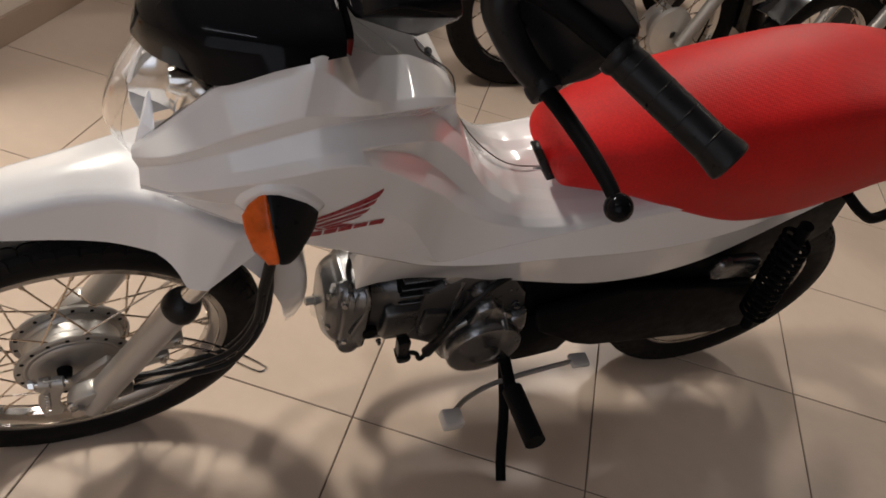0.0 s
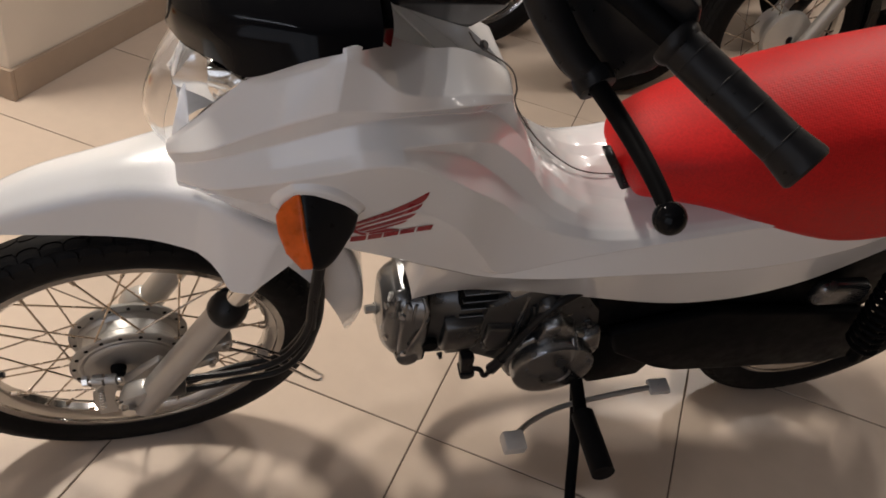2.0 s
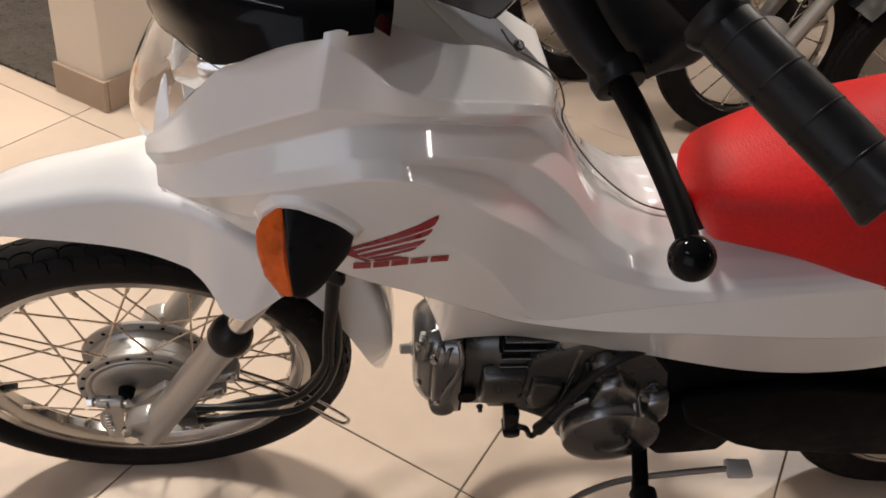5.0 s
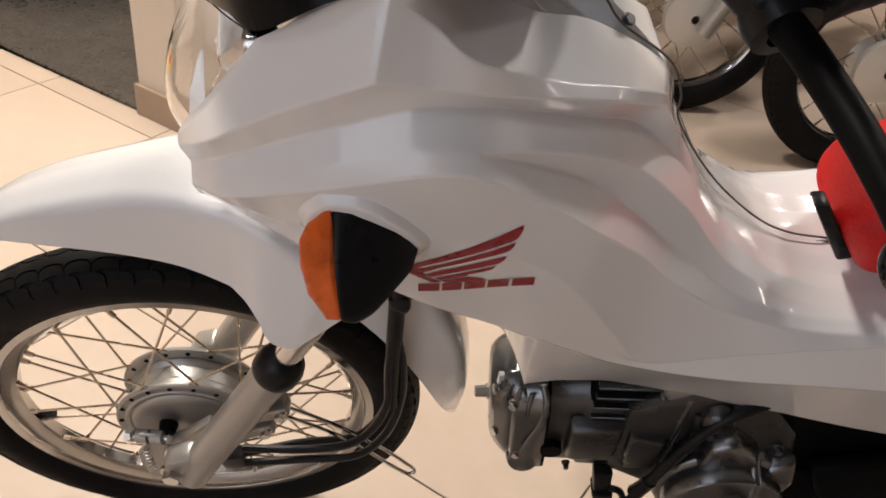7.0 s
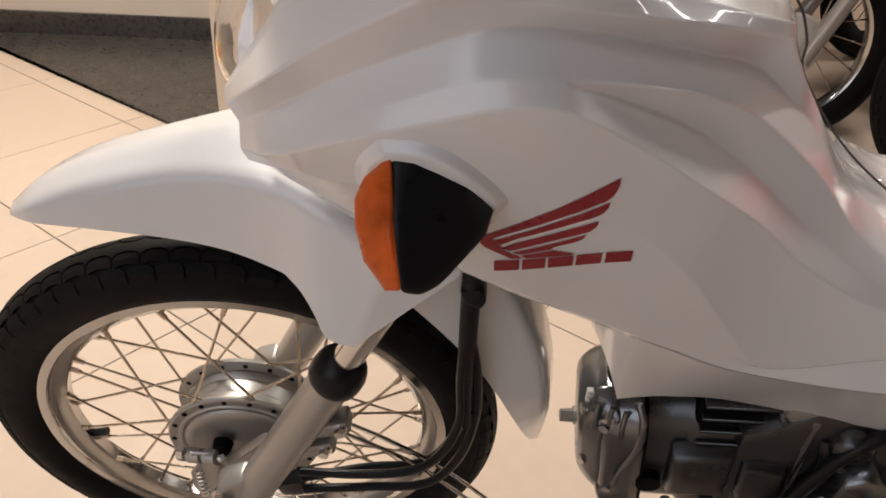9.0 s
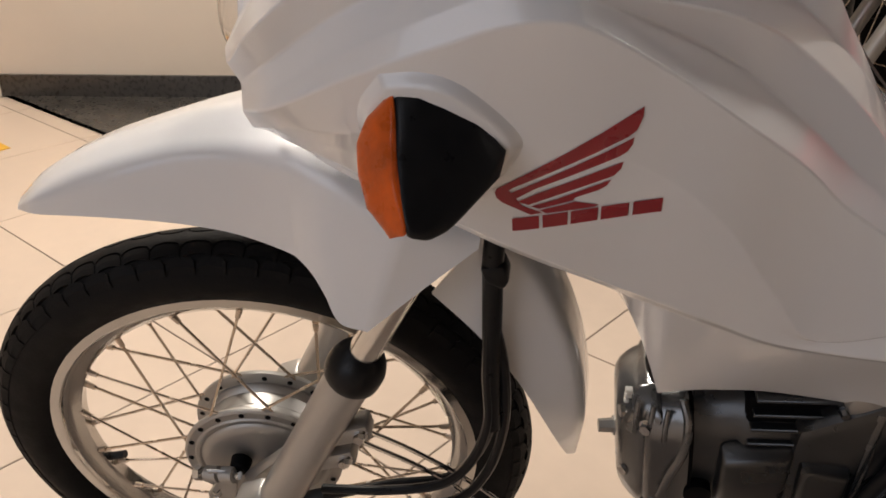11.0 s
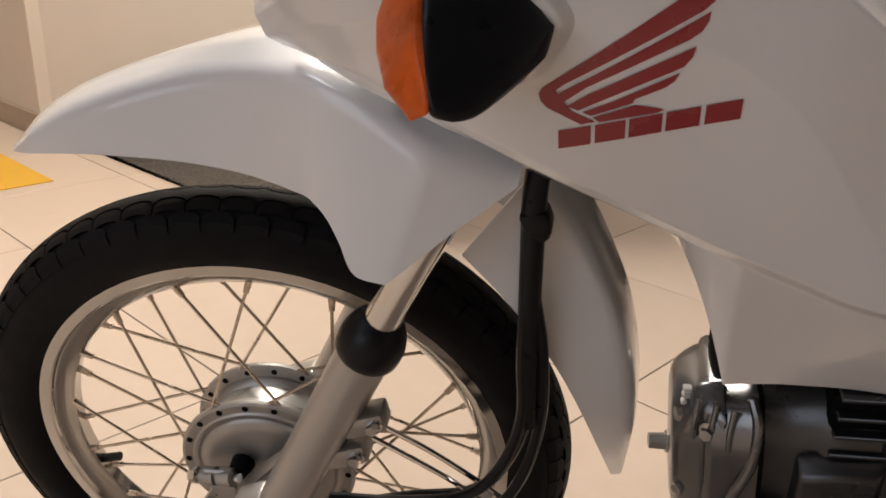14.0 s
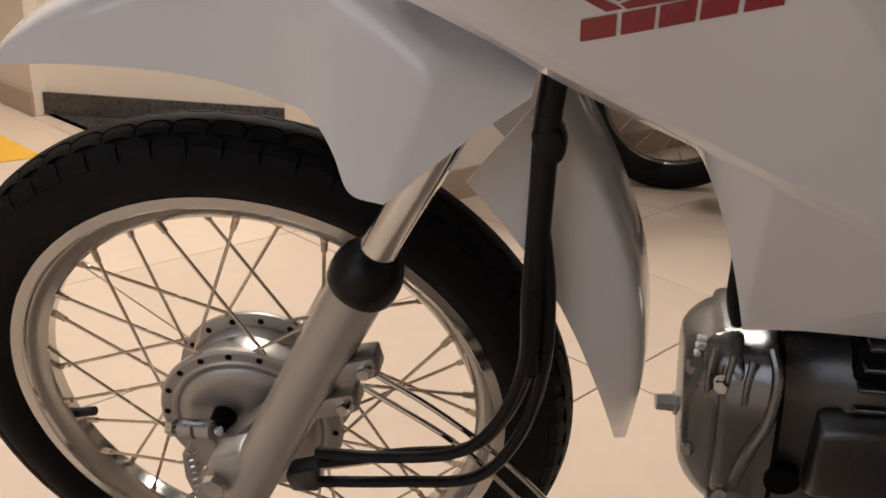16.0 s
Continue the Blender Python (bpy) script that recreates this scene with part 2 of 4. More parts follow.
def barrel(sections, n=40, power=3.0, lean=0.0):
    """A body along x through sections (x, half width, half height, y, z) with squarish round outlines."""
    bm = bmesh.new()
    rings = []
    for x, ry, rz, cy, cz in sections:
        ring = []
        for k in range(n):
            c, s = math.cos(2 * math.pi * k / n), math.sin(2 * math.pi * k / n)
            f = (abs(c) ** power + abs(s) ** power) ** (-1 / power)
            ring.append(bm.verts.new((x - lean * rz * s * f, cy + ry * c * f, cz + rz * s * f)))
        rings.append(ring)
    for a, b in zip(rings, rings[1:]):
        for k in range(n):
            bm.faces.new((a[k], a[(k + 1) % n], b[(k + 1) % n], b[k]))
    bm.faces.new(rings[0])
    bm.faces.new(rings[-1])
    return bm


def turned(bm, m):
    bm.transform(m)
    return bm


def bolt(parent, at, axis=(0, -1, 0), r=0.007, h=0.006, mat=None, name="bolt"):
    bm = bmesh.new()
    bmesh.ops.create_cone(bm, segments=6, radius1=r, radius2=r * 0.9, depth=h, cap_ends=True)
    bmesh.ops.create_cone(bm, segments=14, radius1=r * 1.35, radius2=r * 1.3, depth=h * 0.3, cap_ends=True, matrix=Matrix.Translation((0, 0, -h * 0.5)))
    q = Vector(axis).to_track_quat("Z", "Y").to_matrix().to_4x4()
    return part(name, bm, mat or CHROME, parent, at=Matrix.Translation(at) @ q)


# ---- room ----
def room_box(name, u0, u1, v0, v1, z0, z1, mat, label="", category="", bevel=0.0, parent=None):
    ob = part(name, box(u0, u1, v0, v1, z0, z1, bevel), mat, parent, smooth=False)
    if parent is None:
        ob.matrix_world = ROOM
        tagged(ob, label, category, kind="structure")
    return ob


U0, U1, V0, V1 = -3.6, 7.5, -3.6, 4.6
floor = room_box("floor", U0, U1, V0, V1, -0.1, -0.0025, GROUT, "beige porcelain tile floor with thin dark joints", "floor")
room_box("ceiling", U0, U1, V0, V1, CEILING, CEILING + 0.1, LOWBOUNCE, "unseen ceiling kept dark grey to weaken bounced light, with flush lamps", "ceiling")
room_box("wall_north", -1.325, U1, V1, V1 + 0.15, 0, CEILING, WALL, "plain cream painted showroom wall", "wall")
room_box("wall_east", U1, U1 + 0.15, V0, V1, 0, CEILING, WALL, "plain cream painted showroom wall", "wall")
room_box("wall_west", U0 - 0.15, U0, V0, 0.47, 0, CEILING, WALL, "plain cream painted showroom wall", "wall")
# south wall with the added window, which houses the cool fill light
W0, W1, S0, S1 = -1.3, 1.3, 0.3, 2.72
room_box("wall_south", U0, W0, V0 - 0.15, V0, 0, CEILING, WALL, "plain cream painted showroom wall", "wall")
room_box("wall_south_corner", W1, U1, V0 - 0.15, V0, 0, CEILING, WALL, "cream painted wall beside the added window", "wall")
room_box("wall_south_sill", W0, W1, V0 - 0.15, V0, 0, S0, WALL, "cream painted wall below the added window", "wall")
room_box("wall_south_lintel", W0, W1, V0 - 0.15, V0, S1, CEILING, WALL, "cream painted wall above the added window", "wall")
window = room_box("window_1", W0, W1, V0 - 0.09, V0 - 0.06, S0, S0 + 0.04, CEIL, "unseen window added for pale cool fill light", "window")
room_box("added_window_frame", W0, W1, V0 - 0.09, V0 - 0.06, S1 - 0.04, S1, CEIL, parent=window)
for x in (W0, W0 + 0.853, W0 + 1.707, W1 - 0.04):
    room_box("added_window_frame", x, x + 0.04, V0 - 0.09, V0 - 0.06, S0 + 0.04, S1 - 0.04, CEIL, parent=window)
room_box("backdrop", W0 - 0.4, W1 + 0.4, V0 - 0.3, V0 - 0.29, 0.4, 3.0, DAY, "pale cool glowing sheet behind the added, unseen window", "backdrop")
room_box("wall_partition", -1.49, -1.325, 0.53, V1, 0, CEILING, WALL, "cream painted wall end beside the recess", "wall", 0.004)
room_box("wall_pier", U0, -2.94, 0.47, 0.62, 0, CEILING, WALL, "cream painted pier beside the recess", "wall", 0.004)


def room_prism(name, outline, z0, z1, mat, label, category):
    bm = bmesh.new()
    low, high = [bm.verts.new((u, v, z0)) for u, v in outline], [bm.verts.new((u, v, z1)) for u, v in outline]
    bm.faces.new(low)
    bm.faces.new(high)
    for i in range(len(low)):
        j = (i + 1) % len(low)
        bm.faces.new((low[i], low[j], high[j], high[i]))
    ob = part(name, bm, mat, smooth=False)
    ob.matrix_world = ROOM
    return tagged(ob, label, category, kind="structure")


room_prism("wall_recess", [(-2.96, 0.5), (-1.4, 1.79), (-1.5, 1.91), (-3.06, 0.62)], 0, CEILING, WALL, "cream painted slanting wall at the back of the recess", "wall")
room_prism("sill_slab", [(-2.94, 0.525), (-1.49, 0.53), (-1.49, 1.71), (-2.94, 0.5125)], 0.001, 0.008, GRANITE, "dark grey granite slab on the recess floor", "floor slab")
room_prism("baseboard_recess", [(-2.932, 0.5), (-1.485, 1.697), (-1.492, 1.706), (-2.94, 0.511)], 0.008, 0.085, GRANITE, "dark grey granite skirting in the recess", "skirting")
SKH = 0.085
for name, u0, u1, v0, v1 in (("baseboard_end", -1.495, -1.313, 0.518, 0.53), ("baseboard_partition", -1.325, -1.313, 0.531, V1), ("baseboard_pier", U0, -2.935, 0.458, 0.47)):
    room_box(name, u0, u1, v0, v1, 0, SKH, SKIRT, "tan tile skirting along the foot of the wall", "skirting", 0.002)

# ceiling lamps as flush panels, all out of view, the fill lamps included
for u, v, size, power, sy, tint in LAMPS:
    lamp = part("ceiling_light", box(u - size / 2 - 0.02, u + size / 2 + 0.02, v - sy / 2 - 0.02, v + sy / 2 + 0.02, CEILING - 0.022, CEILING, 0.004), CEIL)
    lamp.matrix_world = ROOM
    tagged(lamp, "assumed flush white ceiling light with a glowing diffuser, out of view", "ceiling light", "ceiling lights")
    part("diffuser", box(u - size / 2, u + size / 2, v - sy / 2, v + sy / 2, CEILING - 0.026, CEILING - 0.0225), PANEL, lamp, smooth=False)

# yellow floor marking by the recess
mark = part("floor_marking", box(-2.9, -2.35, -0.25, 0.27, 0.0005, 0.0025), YELLOW, smooth=False)
mark.matrix_world = ROOM
tagged(mark, "yellow painted square on the tile floor", "floor marking")
part("centre", box(-2.78, -2.47, -0.14, 0.16, 0.003, 0.0035), REDPAINT, mark, "red painted centre", smooth=False)


# ---- motorcycle ----
# Its own axes: x to the rear from the front axle, y to its right, z up from the ground; it leans on its side stand.
BIKE = Matrix.Translation((-0.386, 0.968, 0)) @ pose(0, 0, 0, 0, 0, 21) @ pose(0, 0, 0, 13)
bike = new("motorcycle")
bike.matrix_world = BIKE
tagged(bike, "white step-through motorcycle with red seat on its side stand", "motorcycle")
WHEEL_TURN = Matrix.Translation((0.0103, 0.0067, 0.2665)) @ Matrix.Rotation(radians(4.9), 4, Vector((0.447, 0, 0.894)))
STEER = Matrix.Translation((0.063, 0, 0.276)) @ Matrix.Rotation(radians(2.2), 4, Vector((0.447, 0, 0.894))) @ Matrix.Translation((-0.063, 0, -0.276))


def wheel(parent, name, centre, outer, half, flange, spokes, matrix, hub_r, label):
    """A spoked wheel about the y axis: rim with tyre, hub and spokes under it."""
    c = Vector(centre)
    f, w = flange, half * 0.66
    rim = part(name, lathe([(f, -w), (f + 0.001, -w + 0.003), (f - 0.008, -w + 0.005), (f - 0.014, -w * 0.6), (f - 0.022, -w * 0.3), (f - 0.022, w * 0.3), (f - 0.014, w * 0.6), (f - 0.008, w - 0.005), (f + 0.001, w - 0.003), (f, w), (f - 0.009, w), (f - 0.0105, w - 0.0012), (f - 0.0112, w - 0.005), (f - 0.0155, w - 0.0065), (f - 0.024, w * 0.42), (f - 0.0265, w * 0.3), (f - 0.0265, -w * 0.3), (f - 0.024, -w * 0.42), (f - 0.0155, -w + 0.0065), (f - 0.0112, -w + 0.005), (f - 0.0105, -w + 0.0012), (f - 0.009, -w)], 72, close=True), RIM, parent, label, at=matrix @ Matrix.Translation(c))
    prof = []
    for k in range(15):
        a = radians(-142 + 284 * k / 14)
        prof.append((outer - half * 0.98 + half * 0.98 * math.cos(a) * (1 if abs(a) < 1.6 else 1.05), half * math.sin(a)))
    part("tyre", lathe(prof, 96), RUBBER, rim, "black rubber tyre with wavy tread blocks")
    tread(rim, outer, half)
    return rim


def tread(rim, outer, half):
    """Raised tread: a smooth centre band with a wavy edge, then two staggered rows of round-headed blocks."""
    bm = bmesh.new()
    n = 62
    R = half * 0.98

    def at(th, a, lift):
        rr = outer - R + (R + lift) * math.cos(radians(a))
        return (rr * math.cos(th), (half + lift) * math.sin(radians(a)), rr * math.sin(th))

    for k in range(n):
        for s in (-1, 1):
            # inner edge, its bulge to the middle, outer edge, its bulge, stagger, share of the pitch
            for a0, in_wave, a1, out_wave, off, share in ((0, 0, 19, -10, 0.0, 0.5), (23, 10, 41, -9, 0.0, 0.48), (45, 9, 66, 0, 0.5, 0.47)):
                t0, dt = 2 * math.pi * (k + off) / n, 2 * math.pi / n * share
                inner, outside = [], []
                for j in range(9):
                    bow = math.sqrt(max(0.0, 1 - (j / 4 - 1) ** 2))
                    th = t0 - dt + dt * j / 4
                    inner.append((th, s * (a0 - in_wave * bow)))
                    outside.append((th, s * (a1 + out_wave * bow)))
                low = [[bm.verts.new(at(th, a, -0.0025)) for th, a in row] for row in (inner, outside)]
                mid = [bm.verts.new(at(i[0], (i[1] + o[1]) / 2, 0.0022)) for i, o in zip(inner, outside)]
                high = [[bm.verts.new(at(th, a, lift)) for th, a in row] for row, lift in ((inner, 0.0022), (outside, 0.0004 if a1 > 60 else 0.0022))]
                for j in range(8):
                    bm.faces.new((high[0][j], high[0][j + 1], mid[j + 1], mid[j]))
                    bm.faces.new((mid[j], mid[j + 1], high[1][j + 1], high[1][j]))
                    for lo, hi in zip(low, high):
                        bm.faces.new((lo[j], lo[j + 1], hi[j + 1], hi[j]))
                for j in (0, 8):
                    bm.faces.new((low[0][j], high[0][j], mid[j], high[1][j], low[1][j]))
    bmesh.ops.recalc_face_normals(bm, faces=bm.faces[:])
    ob = part("tread", bm, RUBBER, rim, smooth=False)
    ob["kind"] = "stuff"


def spokes(rim, count, r_hub, y_hub, r_rim, y_rim, cross, r=0.0016, y_far=None, phase=0.0):
    """Spokes laced from both hub flanges to the rim, with nipples."""
    for side, y in ((-1, y_hub), (1, y_far or y_hub)):
        first = None
        for k in range(1 if side < 0 else 0, count, 2):
            a = 2 * math.pi * k / count + radians(phase)
            lean = radians(cross) * (-1 if (k // 2) % 2 else 1)
            p = Vector((r_hub * math.cos(a + lean), side * y, r_hub * math.sin(a + lean)))
            q = Vector((r_rim * math.cos(a), side * y_rim, r_rim * math.sin(a)))
            d = q - p
            if first is None:
                bm = tube([(0, 0, 0), (0, 0, d.length)], r, 8)
                bmesh.ops.create_cone(bm, segments=8, radius1=0.0026, radius2=0.0034, depth=0.013, cap_ends=True, matrix=Matrix.Translation((0, 0, d.length - 0.0065)))
                first = ob = part("spoke", bm, SPOKE, rim)
            else:
                ob = new("spoke", first.data)
                ob.parent = rim
            ob.matrix_basis = Matrix.Translation(p) @ d.to_track_quat("Z", "Y").to_matrix().to_4x4()


def steered_at(bm, at):
    bm.transform(STEER @ Matrix.Translation(at))
    return bm


front_wheel = wheel(bike, "front_wheel", (0, 0, 0), 0.2765, 0.031, 0.2215, 36, WHEEL_TURN, 0.06, "spoked aluminium front wheel")
spokes(front_wheel, 36, 0.0755, 0.0315, 0.1975, 0.005, 39, 0.0015, 0.0165, -2)
part("hub", lathe([(0.0, -0.033), (0.0645, -0.033), (0.066, -0.0345), (0.069, -0.035), (0.071, -0.0335), (0.079, -0.0335), (0.0815, -0.0322), (0.082, -0.03), (0.0815, -0.028), (0.078, -0.0268), (0.07, -0.0262), (0.068, -0.023), (0.068, -0.013), (0.0665, -0.011), (0.0665, 0.004), (0.069, 0.006), (0.071, 0.01), (0.071, 0.0125), (0.0785, 0.0138), (0.082, 0.0152), (0.0825, 0.0178), (0.0815, 0.0198), (0.07, 0.0215), (0.03, 0.04), (0.012, 0.045)], 72), SATIN, front_wheel, "cast aluminium drum hub with drilled flanges", angle=25)
# thin black discs on the flanges paint the darkness inside the spoke holes
for k in range(18):
    for y in (-0.0337, 0.0134):
        a = 2 * math.pi * (k + 0.5) / 18 + radians(-2 + (9 if y < 0 else -1))
        bm = bmesh.new()
        bmesh.ops.create_cone(bm, segments=10, radius1=0.0029, radius2=0.0029, depth=0.0012, cap_ends=True)
        part("spoke_hole_shade", bm, FRAME, front_wheel, at=Matrix.Translation((0.0755 * math.cos(a), y, 0.0755 * math.sin(a))) @ pose(0, 0, 0, 90))
part("valve", tube([(-0.196, 0.003, -0.0515), (-0.173, 0.003, -0.0455)], 0.0046, 10), BLACK, front_wheel, "black tyre valve cap")
# brake plate with its cam lever and cable stop
plate = part("brake_plate", turned(lathe([(0.0, -0.041), (0.02, -0.041), (0.024, -0.039), (0.05, -0.0375), (0.059, -0.0365), (0.062, -0.0345), (0.063, -0.0335)], 56), WHEEL_TURN), SATIN, bike, "cast brake plate on the front hub")
part("cam_boss", steered_at(lathe([(0.0, -0.052), (0.007, -0.052), (0.0095, -0.05), (0.011, -0.038)], 20), (-0.004, 0.0, 0.284)), FRAME, plate, "black rubber seal")
spindle = part("cam_spindle", tube([(-0.047, -0.0535, 0.2725), (0.002, -0.0605, 0.285)], 0.0042, 12), CHROME, plate, "steel pinch bolt")
part("clamp", tube([(-0.036, -0.055, 0.2755), (-0.022, -0.057, 0.279)], 0.0085, 14), SATIN, spindle, "steel clamp ear")
part("clamp", tube([(-0.018, -0.0575, 0.28), (-0.004, -0.0595, 0.2835)], 0.0085, 14), SATIN, spindle, "steel clamp ear")
part("nut", tube([(-0.049, -0.0532, 0.272), (-0.042, -0.0542, 0.274)], 0.0078, 6), CHROME, spindle)
part("brake_arm", steered_at(prism([(-0.035, 0.29), (-0.006, 0.292), (-0.006, 0.268), (-0.012, 0.24), (-0.014, 0.22), (-0.009, 0.205), (-0.012, 0.188), (-0.036, 0.184), (-0.043, 0.22), (-0.041, 0.25), (-0.03, 0.268)], -0.058, -0.054, 0.0015, 1), (0, 0, 0)), SATIN, plate, "flat steel brake arm")
part("return_spring", tube([(-0.028 + 0.004 * math.cos(k * 0.9), -0.061 - 0.004 * math.sin(k * 0.9), 0.258 - 0.0011 * k) for k in range(46)], 0.0011, 6), CHROME, plate, "small steel return spring")
part("rib", steered_at(hull([(0.0, -0.05, 0.28), (0.012, -0.05, 0.272), (0.05, -0.05, 0.33), (0.06, -0.05, 0.322), (0.004, -0.062, 0.274), (0.05, -0.06, 0.325)], 0.002), (0, 0, 0)), SATIN, plate)
part("cable_stop", steered_at(hull([(0.055, -0.05, 0.255), (0.085, -0.05, 0.268), (0.06, -0.05, 0.235), (0.085, -0.05, 0.24), (0.055, -0.07, 0.255), (0.085, -0.07, 0.268), (0.06, -0.07, 0.235), (0.085, -0.07, 0.24)], 0.004), (0, 0, 0)), DARKCAST, plate)

rear_wheel = wheel(bike, "rear_wheel", (1.238, 0, 0.25), 0.2495, 0.039, 0.186, 36, Matrix.Identity(4), 0.07, "spoked aluminium rear wheel")
spokes(rear_wheel, 36, 0.06, 0.032, 0.162, 0.006, 36)
part("hub", lathe([(0.014, -0.06), (0.06, -0.055), (0.07, -0.036), (0.07, -0.03), (0.055, -0.026), (0.055, 0.03), (0.07, 0.034), (0.07, 0.04), (0.014, 0.055)], 48), CAST, rear_wheel, "cast aluminium rear drum hub")


# front fork
def steered(bm):
    bm.transform(STEER)
    return bm


for side in (-1, 1):
    y = 0.079 * side
    pts = [(0.026, y, 0.245), (0.034, y, 0.262), (0.137, y, 0.472)]
    leg = part("fork_leg", steered(tube([pts[0], pts[1], (0.05, y, 0.295), (0.124, y, 0.446), pts[2]], 0.0205, 20)), SILVER, bike, "silver painted fork leg")
    part("axle_clamp", steered(prism([(-0.006, 0.262), (0.004, 0.288), (0.03, 0.3), (0.056, 0.285), (0.046, 0.25), (0.02, 0.238), (0.0, 0.246)], y - 0.014, y + 0.014, 0.005)), SILVER, leg)
    part("fork_tube", steered(tube([(0.12, y, 0.44), (0.205, y, 0.61)], 0.0135, 18)), CHROME, leg, "polished chrome fork tube")
    part("dust_boot", steered(turned(lathe([(0.0135, 0.045), (0.0175, 0.042), (0.0222, 0.034), (0.0246, 0.026), (0.025, 0.018), (0.0245, 0.012), (0.0228, 0.009), (0.0135, 0.008)], 28, "Z"), Matrix.Translation((0.13, y, 0.458)) @ Vector((0.447, 0, 0.894)).to_track_quat("Z", "Y").to_matrix().to_4x4())), BLACK, leg, "black rubber dust boot")
for dz, dx in ((0.4, 0.131), (0.363, 0.114)):
    lug = part("fork_lug", steered(hull([(dx - 0.022, -0.09, dz), (dx + 0.012, -0.088, dz + 0.012), (dx + 0.016, -0.088, dz - 0.006), (dx - 0.02, -0.088, dz - 0.02), (dx - 0.022, -0.066, dz), (dx + 0.012, -0.066, dz + 0.012), (dx + 0.016, -0.066, dz - 0.006), (dx - 0.02, -0.066, dz - 0.02)], 0.003)), SATIN, bike, "cast lug behind the fork leg")
    bolt(lug, STEER @ Vector((dx + 0.006, -0.091, dz + 0.001)), r=0.0055, h=0.008)
bolt(bike, STEER @ Vector((0.008, -0.096, 0.266)), r=0.011, h=0.012, name="axle_nut")

# ---- bodywork ----
def left(pts):
    return [(x, -w, z) for x, w, z in pts]


# Feature lines of the left cover from nose to tail: x, half width, height. CROWN runs along the visor and the instrument
# hood, SHOULDER round the bowl behind it, BRIM and GROOVE bound the overhang, the wedge opens between WEDGE_TOP and WEDGE_LOW,
# STEP is the joint of the rear panel, LIP the narrow underside along the lower fold.
N = 14 * 12 + 1
TAIL_TOP = [(0.446, 0.001, 0.803), (0.468, 0.001, 0.75), (0.53, 0.001, 0.676), (0.64, 0.001, 0.63), (0.85, 0.06, 0.7), (1.05, 0.05, 0.75), (1.24, 0.03, 0.74)]
CROWN = bent(left([(0.081, 0.058, 0.751), (0.102, 0.068, 0.782), (0.15, 0.086, 0.853), (0.233, 0.112, 0.916), (0.26, 0.098, 0.905), (0.282, 0.058, 0.891), (0.33, 0.046, 0.868), (0.378, 0.028, 0.853), *TAIL_TOP]), [2, 5], N)
SHOULDER = bent(left([(0.079, 0.062, 0.747), (0.104, 0.072, 0.78), (0.153, 0.09, 0.851), (0.235, 0.1185, 0.909), (0.262, 0.1155, 0.893), (0.29, 0.1205, 0.874), (0.338, 0.097, 0.85), (0.382, 0.077, 0.836), (0.432, 0.058, 0.82), (0.468, 0.012, 0.755), (0.53, 0.015, 0.676), (0.64, 0.02, 0.63), (0.85, 0.07, 0.69), (1.05, 0.065, 0.735), (1.24, 0.035, 0.735)]), [2, 3, 8], N)
BRIM = bent(left([(0.08, 0.067, 0.739), (0.116, 0.103, 0.779), (0.165, 0.118, 0.819), (0.229, 0.1345, 0.862), (0.258, 0.128, 0.857), (0.298, 0.1205, 0.85), (0.345, 0.103, 0.839), (0.386, 0.085, 0.828), (0.434, 0.058, 0.809), (0.472, 0.03, 0.75), (0.53, 0.035, 0.675), (0.64, 0.04, 0.628), (0.85, 0.085, 0.69), (1.05, 0.08, 0.722), (1.22, 0.04, 0.73)]), [3, 8], N)
GROOVE = bent(left([(0.087, 0.066, 0.724), (0.119, 0.09, 0.753), (0.17, 0.112, 0.793), (0.232, 0.122, 0.828), (0.262, 0.1225, 0.838), (0.3, 0.11, 0.834), (0.345, 0.087, 0.817), (0.386, 0.066, 0.8), (0.424, 0.045, 0.781), (0.475, 0.042, 0.735), (0.532, 0.052, 0.67), (0.64, 0.06, 0.63), (0.85, 0.095, 0.685), (1.05, 0.09, 0.712), (1.22, 0.045, 0.72)]), [], N)
EDGE_PTS = left([(0.088, 0.075, 0.708), (0.12, 0.107, 0.729), (0.175, 0.133, 0.764), (0.228, 0.1455, 0.79), (0.268, 0.151, 0.806), (0.303, 0.149, 0.805), (0.35, 0.136, 0.775), (0.392, 0.126, 0.743), (0.435, 0.113, 0.708), (0.475, 0.106, 0.67), (0.545, 0.1, 0.63), (0.64, 0.104, 0.624), (0.85, 0.112, 0.673), (1.05, 0.1, 0.698), (1.22, 0.06, 0.71)])
EDGE = spline(EDGE_PTS, N)
WEDGE = 5 * 12


def wedge_line(share, rest):
    """On the flank up to the wedge's point, then along its own way."""
    front = [g.lerp(e, share) + Vector((0, -0.004 * k / WEDGE, 0)) for k, (g, e) in enumerate(zip(GROOVE, EDGE)) if k < WEDGE]
    return front + spline(left(rest), N - WEDGE)


WEDGE_TOP = wedge_line(0.55, [(0.298, 0.1375, 0.8185), (0.343, 0.1195, 0.807), (0.39, 0.098, 0.789), (0.425, 0.078, 0.765), (0.474, 0.07, 0.722), (0.535, 0.074, 0.661), (0.64, 0.08, 0.629), (0.85, 0.1, 0.682), (1.05, 0.094, 0.708), (1.22, 0.05, 0.717)])
WEDGE_LOW = wedge_line(0.6, [(0.299, 0.138, 0.8165), (0.345, 0.1125, 0.79), (0.39, 0.0925, 0.76), (0.43, 0.087, 0.728), (0.478, 0.086, 0.686), (0.54, 0.09, 0.645), (0.64, 0.092, 0.628), (0.85, 0.106, 0.679), (1.05, 0.097, 0.704), (1.22, 0.055, 0.713)])
